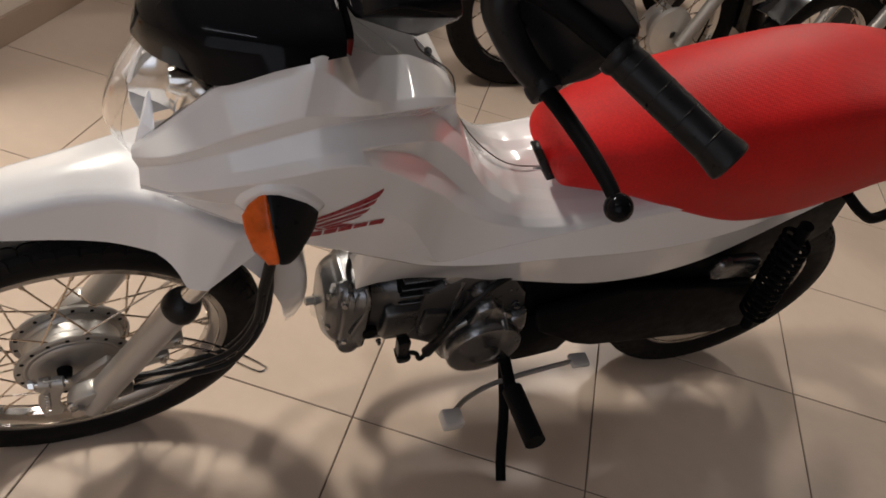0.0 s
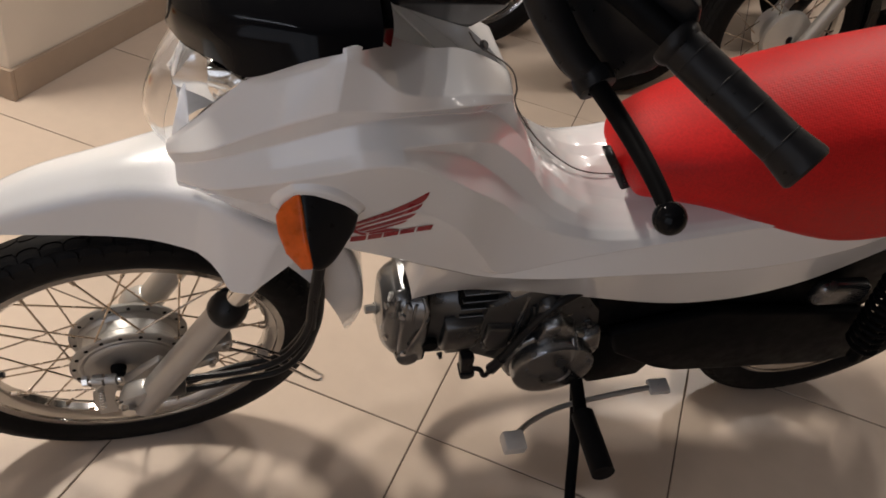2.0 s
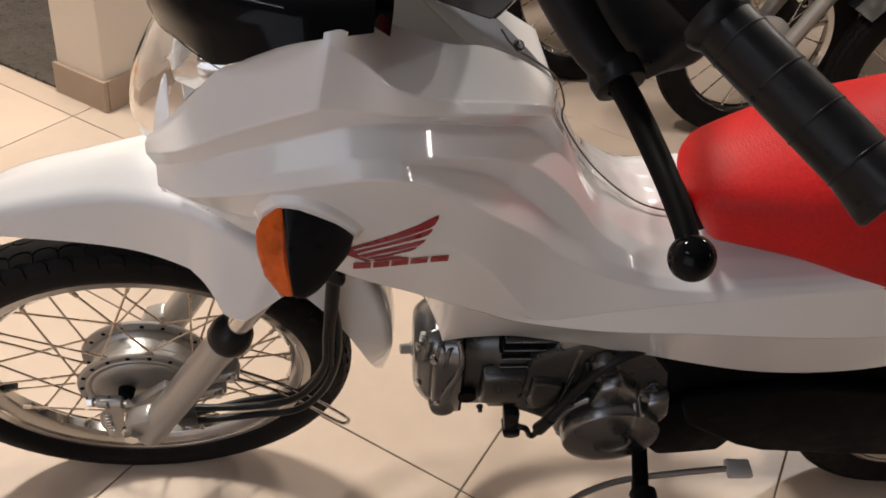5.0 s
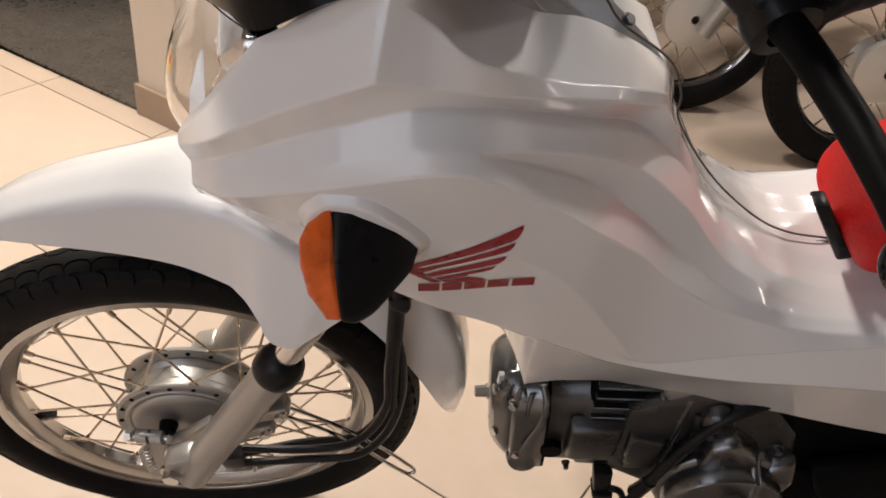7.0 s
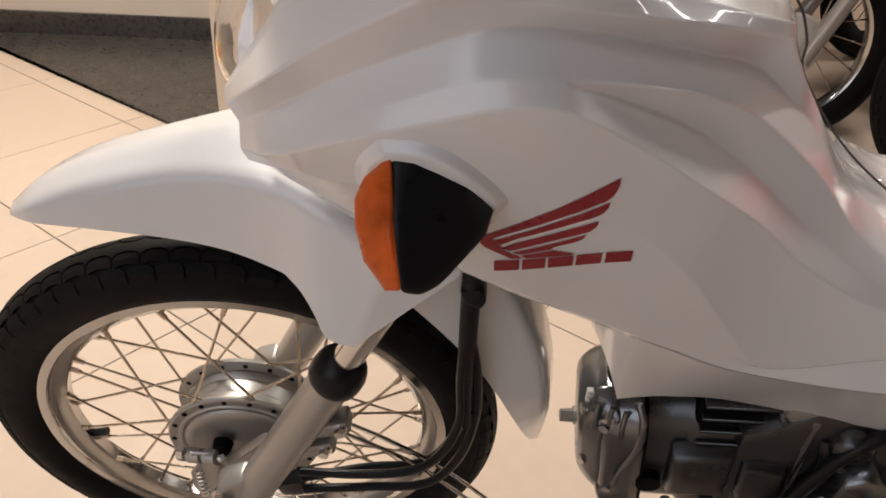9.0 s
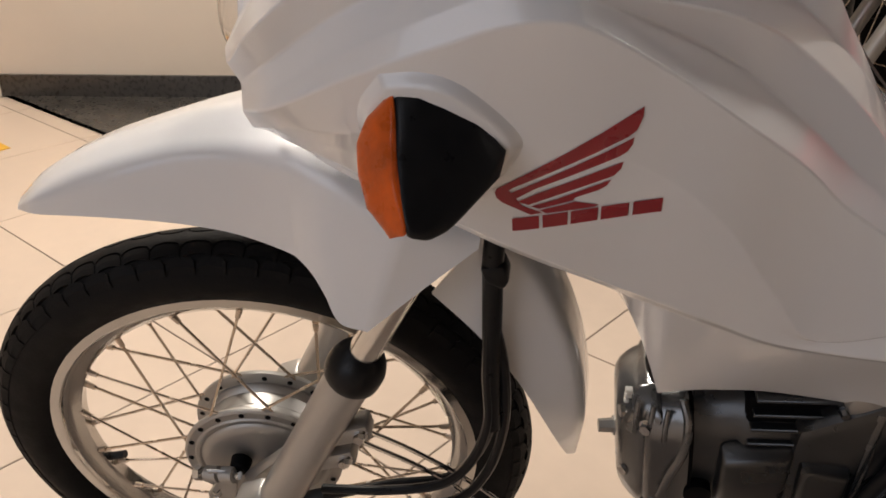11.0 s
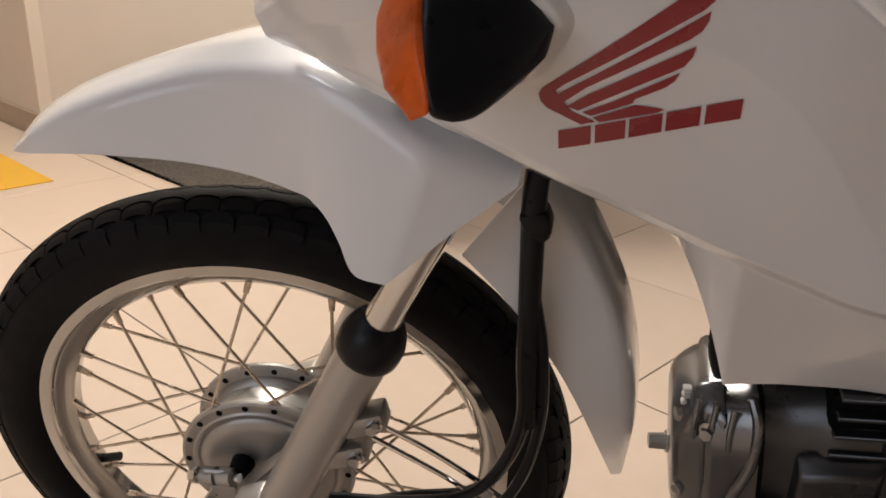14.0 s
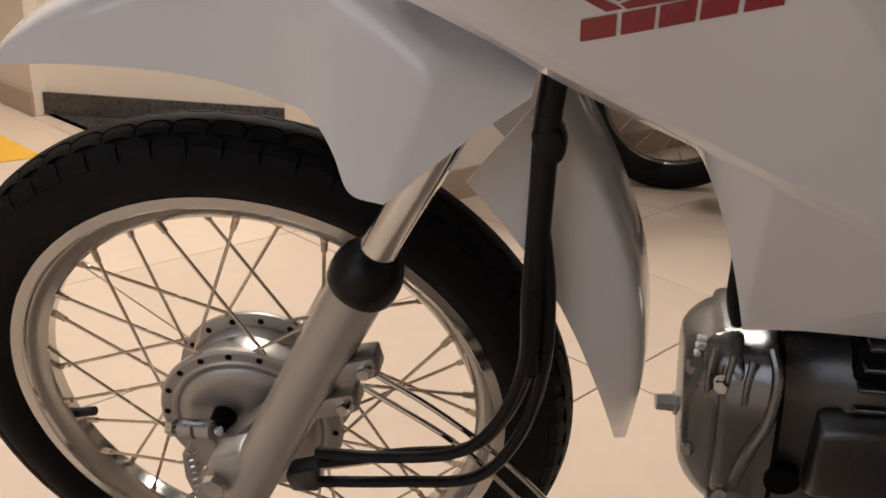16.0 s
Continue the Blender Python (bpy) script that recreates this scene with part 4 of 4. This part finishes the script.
part("starter_motor", turned(lathe([(0.0, -0.09), (0.013, -0.09), (0.017, -0.087), (0.019, -0.081), (0.019, -0.06)], 28), Matrix.Translation((0.592, 0, 0.44))), DARKCAST, engine, "dark round starter housing")
part("rib", tube([(0.572, -0.074, 0.44), (0.578, -0.08, 0.41), (0.572, -0.082, 0.37), (0.564, -0.08, 0.345)], 0.006, 10, 16), DARKCAST, engine)
part("clutch_cover", turned(lathe([(0.0, 0.135), (0.07, 0.134), (0.1, 0.125), (0.112, 0.11), (0.115, 0.06)], 48), Matrix.Translation((0.64, 0, 0.33))), CAST, engine, "cast clutch cover")
part("sensor", hull([(0.492, -0.078, 0.3), (0.514, -0.078, 0.304), (0.518, -0.08, 0.262), (0.5, -0.08, 0.258), (0.492, -0.058, 0.3), (0.514, -0.058, 0.304), (0.518, -0.06, 0.262), (0.5, -0.06, 0.258)], 0.003), BLACK, engine, "black sensor body")
part("plug", hull([(0.497, -0.084, 0.262), (0.522, -0.084, 0.265), (0.524, -0.083, 0.252), (0.514, -0.082, 0.243), (0.502, -0.082, 0.246), (0.497, -0.058, 0.262), (0.522, -0.058, 0.265), (0.524, -0.058, 0.252), (0.514, -0.058, 0.243), (0.502, -0.058, 0.246)], 0.003), BLACK, engine, "black plug below the sensor")
part("sensor_lead", tube([(0.516, -0.079, 0.275), (0.527, -0.083, 0.276), (0.535, -0.085, 0.262), (0.541, -0.085, 0.264), (0.547, -0.085, 0.295)], 0.0042, 8, 18), BLACK, engine)
part("spark_lead", tube([(0.545, -0.086, 0.288), (0.55, -0.09, 0.318), (0.562, -0.093, 0.385), (0.576, -0.091, 0.425), (0.594, -0.087, 0.451), (0.622, -0.08, 0.467), (0.655, -0.07, 0.478)], 0.0062, 12, 30), BLACK, engine, "black rubber lead over the crankcase")
part("boot", tube([(0.543, -0.086, 0.282), (0.551, -0.09, 0.318)], 0.0095, 12, 4, True, 0.008), BLACK, engine)
part("intake", tube([(0.47, -0.01, 0.46), (0.5, -0.01, 0.5), (0.56, 0, 0.53)], 0.022, 16, 10), CHROME, engine, "bright intake pipe")
part("intake_boot", lathe([(0.0, -0.07), (0.012, -0.0695), (0.019, -0.067), (0.022, -0.06), (0.022, 0.0)], 28, "Y", (0.552, 0, 0.455)), SATIN, engine, "bright metal carburettor cover")
part("frame", prism([(0.44, 0.49), (0.7, 0.53), (1.05, 0.57), (1.26, 0.64), (1.3, 0.5), (1.2, 0.34), (0.94, 0.29), (0.85, 0.275), (0.79, 0.235), (0.745, 0.232), (0.7, 0.33), (0.66, 0.46)], -0.062, 0.05, 0.01), FRAME, bike, "black painted steel frame")
part("down_tube", tube([(0.31, 0, 0.66), (0.36, 0, 0.58), (0.42, 0, 0.5), (0.52, 0, 0.49)], 0.02, 14, 16), FRAME, bike, "black frame tube behind the cover")
part("chain_case", prism([(0.72, 0.36), (0.88, 0.41), (1.18, 0.385), (1.27, 0.33), (1.29, 0.27), (1.25, 0.225), (1.19, 0.215), (1.0, 0.222), (0.89, 0.228), (0.845, 0.243), (0.75, 0.3)], -0.088, -0.066, 0.008, 3), FRAME, bike, "black steel chain case")
part("stand_bracket", prism([(0.7, 0.33), (0.715, 0.215), (0.75, 0.18), (0.79, 0.186), (0.84, 0.197), (0.852, 0.245), (0.86, 0.34)], -0.072, -0.03, 0.006, 2), FRAME, bike, "black stand bracket under the frame")
shock = part("shock_absorber", tube([(1.2, -0.125, 0.3), (1.118, -0.12, 0.6)], 0.012, 16), FRAME, bike, "black rear shock absorber with coil spring")
part("spring", tube([(1.19 - 0.072 * t + 0.024 * math.cos(t * 80), -0.123 + 0.026 * math.sin(t * 80), 0.335 + 0.24 * t) for t in [k / 200 for k in range(201)]], 0.0042, 8), FRAME, shock)
pipe = part("exhaust_pipe", tube([(0.4, 0.03, 0.27), (0.41, 0.06, 0.22), (0.5, 0.1, 0.19), (0.7, 0.13, 0.2), (0.92, 0.14, 0.24)], 0.018, 16, 30), CHROME, bike, "chrome exhaust pipe under the engine")
part("muffler", tube([(0.9, 0.14, 0.235), (1.0, 0.15, 0.26), (1.3, 0.155, 0.33), (1.5, 0.155, 0.38)], 0.06, 20, 12), CHROME, pipe, "chrome muffler")
part("footrest_bar", tube([(0.7, 0.05, 0.26), (0.675, 0.18, 0.265)], 0.011, 12), FRAME, bike, "black footrest bar")
part("footrest", tube([(0.678, 0.17, 0.268), (0.672, 0.275, 0.284)], 0.018, 14), RUBBER, bike, "black rubber footrest")
part("rear_mudguard", tube([(1.2, 0.0, 0.66), (1.32, 0.0, 0.66), (1.46, 0.0, 0.6)], 0.05, 16, 14, True, 0.03), BLACK, bike, "black plastic rear mudguard")
part("grab_rail", tube([(1.16, -0.11, 0.665), (1.2, -0.13, 0.64), (1.24, -0.135, 0.63), (1.32, -0.12, 0.66), (1.4, -0.08, 0.7)], 0.009, 12, 20), FRAME, bike, "black steel rear carrier tube")
part("swingarm_cap", box(1.04, 1.14, -0.1, -0.07, 0.425, 0.475, 0.014, 4), CAST, bike, "bright metal bracket by the shock absorber")
part("footrest_bar", tube([(0.7, -0.05, 0.26), (0.675, -0.18, 0.265)], 0.011, 12), FRAME, bike, "black footrest bar")
part("footrest", tube([(0.678, -0.17, 0.268), (0.672, -0.275, 0.284)], 0.018, 14), RUBBER, bike, "black rubber footrest")
part("side_stand", tube([(0.7, -0.1, 0.235), (0.705, -0.16, 0.165), (0.708, -0.215, 0.085), (0.702, -0.25, 0.066)], 0.0095, 12, 14), FRAME, bike, "black side stand swung out")
pedal = part("gear_pedal", tube([(0.553, -0.2, 0.272), (0.6, -0.165, 0.25), (0.66, -0.145, 0.25), (0.74, -0.143, 0.272), (0.816, -0.141, 0.285)], 0.0044, 10, 30), SATIN, bike, "chrome heel-and-toe gear pedal")
part("pedal_pad", box(0.535, 0.57, -0.222, -0.19, 0.259, 0.281, 0.005), BRIGHT, pedal, "pale worn pedal pad")
part("pedal_pad", box(0.798, 0.834, -0.155, -0.128, 0.278, 0.289, 0.004), BRIGHT, pedal, "pale worn pedal pad")

# ---- cables at the front wheel ----
for dx, dz, dy in ((0, 0, 0), (0.013, -0.034, 0.006), (0.004, -0.012, 0.016)):
    part("brake_cable", tube([(0.262, -0.055, 0.66), (0.252, -0.068, 0.61), (0.251, -0.07, 0.55), (0.249 + dx, -0.07 + dy, 0.47), (0.25 + dx, -0.07 + dy, 0.41 + dz * 0.3), (0.236 + dx, -0.07 + dy, 0.356 + dz * 0.7), (0.208 + dx * 0.7, -0.07 + dy, 0.316 + dz), (0.155, -0.069 + dy, 0.296 + dz), (0.088, -0.066, 0.284 + dz)], 0.0048, 10, 60), BLACK, bike, "black sheathed cable to the front hub")
part("cable_sleeve", tube([(0.264, -0.052, 0.66), (0.254, -0.066, 0.61), (0.2525, -0.068, 0.55), (0.2525, -0.066, 0.46), (0.254, -0.066, 0.4)], 0.0085, 14, 24, True, 0.0075), BLACK, bike, "black rubber sleeve round the cables")
for pts, r in (([(0.362, -0.03, 0.6), (0.37, -0.032, 0.575), (0.3735, -0.033, 0.545)], 0.008), ([(0.374, -0.033, 0.55), (0.38, -0.035, 0.5), (0.383, -0.036, 0.462), (0.39, -0.034, 0.44)], 0.0048)):
    part("wiring_hose", tube(pts, r, 10, 20), BLACK, bike, "black wiring hose behind the cover's edge")
part("cable_clip", hull([(0.243, -0.077, 0.586), (0.261, -0.077, 0.59), (0.266, -0.077, 0.576), (0.262, -0.077, 0.566), (0.248, -0.077, 0.571), (0.243, -0.055, 0.586), (0.261, -0.055, 0.59), (0.266, -0.055, 0.576), (0.262, -0.055, 0.566), (0.248, -0.055, 0.571)], 0.004, 2), BLACK, bike, "black cable clip under the body")
part("cable_guide", tube([(0.126, -0.06, 0.378), (0.18, -0.058, 0.345), (0.235, -0.056, 0.3), (0.28, -0.055, 0.252), (0.288, -0.055, 0.238), (0.28, -0.055, 0.23), (0.262, -0.055, 0.245), (0.2, -0.056, 0.308), (0.12, -0.06, 0.362)], 0.0022, 8, 70), CHROME, bike, "bent steel wire cable guide")


# ---- red wing decal and its row of plain bars, laid on the left cover ----
from mathutils.bvhtree import BVHTree
cover_bm = bmesh.new()
cover_bm.from_mesh(bpy.data.objects["left_cover"].data)
cover_tree = BVHTree.FromBMesh(cover_bm)


def on_cover(x, z, lift=0.0):
    hit, normal, _, _ = cover_tree.ray_cast(Vector((x, -0.4, z)), Vector((0, 1, 0)))
    return (hit or Vector((x, -0.12, z))) + Vector((0, -lift, 0))


# swelling of the cover round the signal's foot
BASE = [(0.2, 0.762), (0.218, 0.765), (0.235, 0.762), (0.252, 0.749), (0.266, 0.731), (0.262, 0.716), (0.252, 0.702), (0.232, 0.694), (0.213, 0.696), (0.197, 0.708), (0.186, 0.724), (0.188, 0.744)]
swell = bmesh.new()
ring = spline([(x, 0, z) for x, z in BASE + BASE[:1]], 73)[:-1]
rows = []
for k in range(9):
    f = k / 8
    lift = 0.0065 * (0.5 + 0.5 * math.cos(math.pi * f)) - 0.0012 * f
    rows.append([swell.verts.new(on_cover(0.226 + (q.x - 0.226) * (0.98 + 0.27 * f), 0.732 + (q.z - 0.73) * (0.98 + 0.3 * f), lift)) for q in ring])
for a, b in zip(rows, rows[1:]):
    for i in range(len(ring)):
        j = (i + 1) % len(ring)
        swell.faces.new((a[i], a[j], b[j], b[i]))
swell.faces.new(rows[0])
part("signal_boss", swell, WHITE, bike, "white raised surround of the turn signal", angle=70)


def decal(name, outline, label="", mat=LOGO):
    bm = bmesh.new()
    f = bm.faces.new([bm.verts.new((x, 0, z)) for x, z in outline])
    bmesh.ops.triangulate(bm, faces=[f])
    bmesh.ops.subdivide_edges(bm, edges=bm.edges[:], cuts=3, use_grid_fill=True)
    for v in bm.verts:
        hit, normal, _, _ = cover_tree.ray_cast(Vector((v.co.x, -0.4, v.co.z)), Vector((0, 1, 0)))
        if hit:
            v.co = hit + Vector((0, -0.0007, 0))
    return part(name, bm, mat, bike, label)


FEATHERS = [
    [(0.2576, 0.6895), (0.2590, 0.6929), (0.2631, 0.6964), (0.3370, 0.7570), (0.3372, 0.7504), (0.3349, 0.7417), (0.3309, 0.7374), (0.2671, 0.6940), (0.2633, 0.6898), (0.2627, 0.6871), (0.2659, 0.6840), (0.2869, 0.6759), (0.2796, 0.6735), (0.2619, 0.6818), (0.2587, 0.6852)],
    [(0.2648, 0.6876), (0.2686, 0.6914), (0.3340, 0.7370), (0.3337, 0.7323), (0.3313, 0.7272), (0.3266, 0.7233), (0.2814, 0.6955), (0.2694, 0.6852)],
    [(0.2717, 0.6837), (0.2834, 0.6923), (0.3300, 0.7202), (0.3292, 0.7148), (0.3259, 0.7093), (0.3211, 0.7064), (0.2927, 0.6905), (0.2777, 0.6817)],
    [(0.2796, 0.6808), (0.2945, 0.6883), (0.3245, 0.7060), (0.3226, 0.7012), (0.3183, 0.6973), (0.3049, 0.6902), (0.3042, 0.6879), (0.2844, 0.6791)],
    [(0.2851, 0.6782), (0.3056, 0.6870), (0.3198, 0.6852), (0.3164, 0.6830), (0.2887, 0.6757)],
]
BARS = [
    [(0.2687, 0.6572), (0.2851, 0.6619), (0.2846, 0.6732), (0.2682, 0.6685)],
    [(0.2872, 0.6625), (0.3021, 0.6667), (0.3017, 0.678), (0.2867, 0.6738)],
    [(0.3039, 0.6672), (0.3197, 0.6717), (0.3193, 0.683), (0.3034, 0.6785)],
    [(0.3215, 0.6722), (0.3373, 0.6767), (0.3369, 0.688), (0.321, 0.6835)],
    [(0.3397, 0.6774), (0.3561, 0.6821), (0.3556, 0.6934), (0.3392, 0.6887)],
]
for outline in FEATHERS:
    decal("wing_decal", outline, "dark red wing stripe on the cover")
for outline in BARS:
    decal("bar_decal", outline, "dark red bar below the wing")
cover_bm.free()


# ---- the row of motorcycles behind ----
def parked_bike(label, paint):
    """A dark motorcycle, front wheel centre over its origin; x to the rear."""
    ob = new("motorcycle")
    tagged(ob, label, "motorcycle", "motorcycles in the row behind")
    turn = Matrix.Rotation(radians(-28), 4, "Z")
    R, half, fl = 0.29, 0.042, 0.232
    rim = wheel(ob, "front_wheel", (0, 0, R), R, half, fl, 18, turn, 0.07, "spoked front wheel")
    spokes(rim, 18, 0.06, 0.03, fl - 0.026, 0.006, 40, 0.002)
    part("hub", lathe([(0.012, -0.06), (0.03, -0.058), (0.082, -0.05), (0.086, -0.036), (0.072, -0.03), (0.05, -0.02), (0.05, 0.02), (0.07, 0.034), (0.012, 0.045)], 40), BRIGHT, rim, "bright aluminium drum hub")
    for s in (-1, 1):
        leg = part("fork_leg", turned(tube([(0.02, s * 0.085, R - 0.03), (0.16, s * 0.085, R + 0.27)], 0.022, 14), turn), SILVER, ob, "silver fork leg")
        part("fork_tube", turned(tube([(0.15, s * 0.085, R + 0.25), (0.3, s * 0.085, R + 0.55)], 0.015, 14), turn), CHROME, leg)
    arc = [(R + 0.045) for k in range(9)]
    C = [(arc[k] * math.cos(radians(150 - 150 * k / 8)), 0, R + arc[k] * math.sin(radians(150 - 150 * k / 8))) for k in range(9)]
    D = [(x * 0.94, -0.06, R + (z - R) * 0.94) for x, y, z in C]
    part("front_fender", loft([C, D], 30, 0.01, 2, 0.004, True, turn), paint, ob, "dark front fender")
    part("tank", hull([(0.35, -0.05, 0.9), (0.35, 0.05, 0.9), (0.45, -0.14, 0.78), (0.45, 0.14, 0.78), (0.75, -0.12, 0.72), (0.75, 0.12, 0.72), (0.5, -0.08, 1.0), (0.5, 0.08, 1.0), (0.78, -0.08, 0.82), (0.78, 0.08, 0.82)], 0.03, 4), paint, ob, "dark painted fuel tank")
    part("engine", hull([(0.45, -0.12, 0.3), (0.8, -0.12, 0.28), (0.8, 0.12, 0.28), (0.45, 0.12, 0.3), (0.42, -0.1, 0.62), (0.78, -0.12, 0.6), (0.42, 0.1, 0.62), (0.78, 0.12, 0.6)], 0.03, 3), DARKCAST, ob, "dark cast engine")
    part("seat", hull([(0.76, -0.1, 0.74), (0.76, 0.1, 0.74), (1.35, -0.13, 0.76), (1.35, 0.13, 0.76), (0.78, -0.08, 0.82), (0.78, 0.08, 0.82), (1.38, -0.1, 0.86), (1.38, 0.1, 0.86)], 0.03, 3), BLACK, ob, "black seat")
    part("frame", hull([(0.4, -0.04, 0.82), (0.4, 0.04, 0.82), (1.4, -0.05, 0.72), (1.4, 0.05, 0.72), (0.8, -0.06, 0.3), (0.8, 0.06, 0.3), (1.3, -0.1, 0.3), (1.3, 0.1, 0.3)], 0.02, 2), FRAME, ob, "black frame")
    part("headlight", turned(lathe([(0.0, -0.09), (0.05, -0.085), (0.085, -0.06), (0.09, 0.0), (0.07, 0.06), (0.0, 0.08)], 28, "X", (0.18, 0, 0.92)), turn), GLOSS, ob, "round black headlight shell")
    part("handlebar", turned(tube([(0.4, -0.36, 1.06), (0.3, -0.2, 1.06), (0.28, 0, 1.0), (0.3, 0.2, 1.06), (0.4, 0.36, 1.06)], 0.012, 12, 30), turn), FRAME, ob, "black handlebar")
    part("turn_signal", hull([(0.22, -0.24, 0.86), (0.27, -0.2, 0.86), (0.24, -0.2, 0.9), (0.24, -0.2, 0.83), (0.28, -0.25, 0.87)], 0.006), ORANGE, ob, "amber turn signal")
    rear = wheel(ob, "rear_wheel", (1.28, 0, R), R, 0.05, fl, 18, Matrix.Identity(4), 0.07, "spoked rear wheel")
    spokes(rear, 18, 0.06, 0.03, fl - 0.026, 0.006, 40, 0.002)
    part("hub", lathe([(0.012, -0.06), (0.086, -0.05), (0.086, -0.036), (0.05, -0.02), (0.05, 0.02), (0.07, 0.034), (0.012, 0.045)], 40), CAST, rear)
    part("muffler", tube([(0.55, 0.15, 0.3), (0.9, 0.16, 0.3), (1.5, 0.17, 0.42)], 0.045, 16, 12), CHROME, ob, "chrome muffler")
    return ob


DARKPAINT = material("black_metallic_paint", (0.012, 0.012, 0.014), 0.2, coat=1.0, vary=0.1)
row = parked_bike("black motorcycle parked in a row on the tiles", DARKPAINT)
SPOTS = [(-0.58, 2.86), (-0.01, 2.78), (0.49, 2.66), (0.95, 2.68), (1.45, 2.62)]
for k, (x, y) in enumerate(SPOTS):
    m = Matrix.Translation((x, y, 0.0)) @ pose(0, 0, 0, 0, 0, 52)
    if k == 0:
        row.matrix_world = m
    else:
        copy_thing(row, m)


# ---- floor tiles, last ----
PITCH = 0.4552
tile_bm = box(0.0015, PITCH - 0.0015, 0.0015, PITCH - 0.0015, -0.002, 0.0)
top_edges = [e for e in tile_bm.edges if all(v.co.z > -0.001 for v in e.verts)]
bmesh.ops.bevel(tile_bm, geom=top_edges, offset=0.001, segments=1, affect="EDGES")
first = part("tile", tile_bm, TILE, floor, smooth=False)
first.matrix_basis = Matrix.Identity(4)
for i in range(-8, 10):
    for j in range(-6, 10):
        if (i, j) == (0, 0) or not (U0 < i * PITCH and (i + 1) * PITCH < U1 and V0 < j * PITCH and (j + 1) * PITCH < V1):
            continue
        t = new("tile", first.data)
        t.parent = floor
        t.matrix_basis = Matrix.Translation((i * PITCH, j * PITCH, 0))

# the rest of the tiles, farther off
rest_v, rest_f = [], []
for i in range(-9, 18):
    for j in range(-9, 12):
        x0, x1, y0, y1 = max(i * PITCH, U0), min((i + 1) * PITCH, U1), max(j * PITCH, V0), min((j + 1) * PITCH, V1)
        whole = U0 < i * PITCH and (i + 1) * PITCH < U1 and V0 < j * PITCH and (j + 1) * PITCH < V1
        if (-8 <= i < 10 and -6 <= j < 10 and whole) or x1 - x0 < 0.02 or y1 - y0 < 0.02:
            continue
        n = len(rest_v)
        for d, z in ((0.0015, -0.002), (0.0015, -0.001), (0.0025, 0.0)):
            rest_v += [(x, y, z) for x, y in ((x0 + d, y0 + d), (x1 - d, y0 + d), (x1 - d, y1 - d), (x0 + d, y1 - d))]
        for k in range(4):
            m = (k + 1) % 4
            rest_f += [(n + k, n + m, n + 4 + m, n + 4 + k), (n + 4 + k, n + 4 + m, n + 8 + m, n + 8 + k)]
        rest_f.append((n + 8, n + 9, n + 10, n + 11))
rest_mesh = bpy.data.meshes.new("far_tiles")
rest_mesh.from_pydata(rest_v, [], rest_f)
rest_mesh.materials.append(TILE)
far_tiles = new("far_tiles", rest_mesh)
far_tiles.parent = floor
far_tiles["kind"] = "stuff"
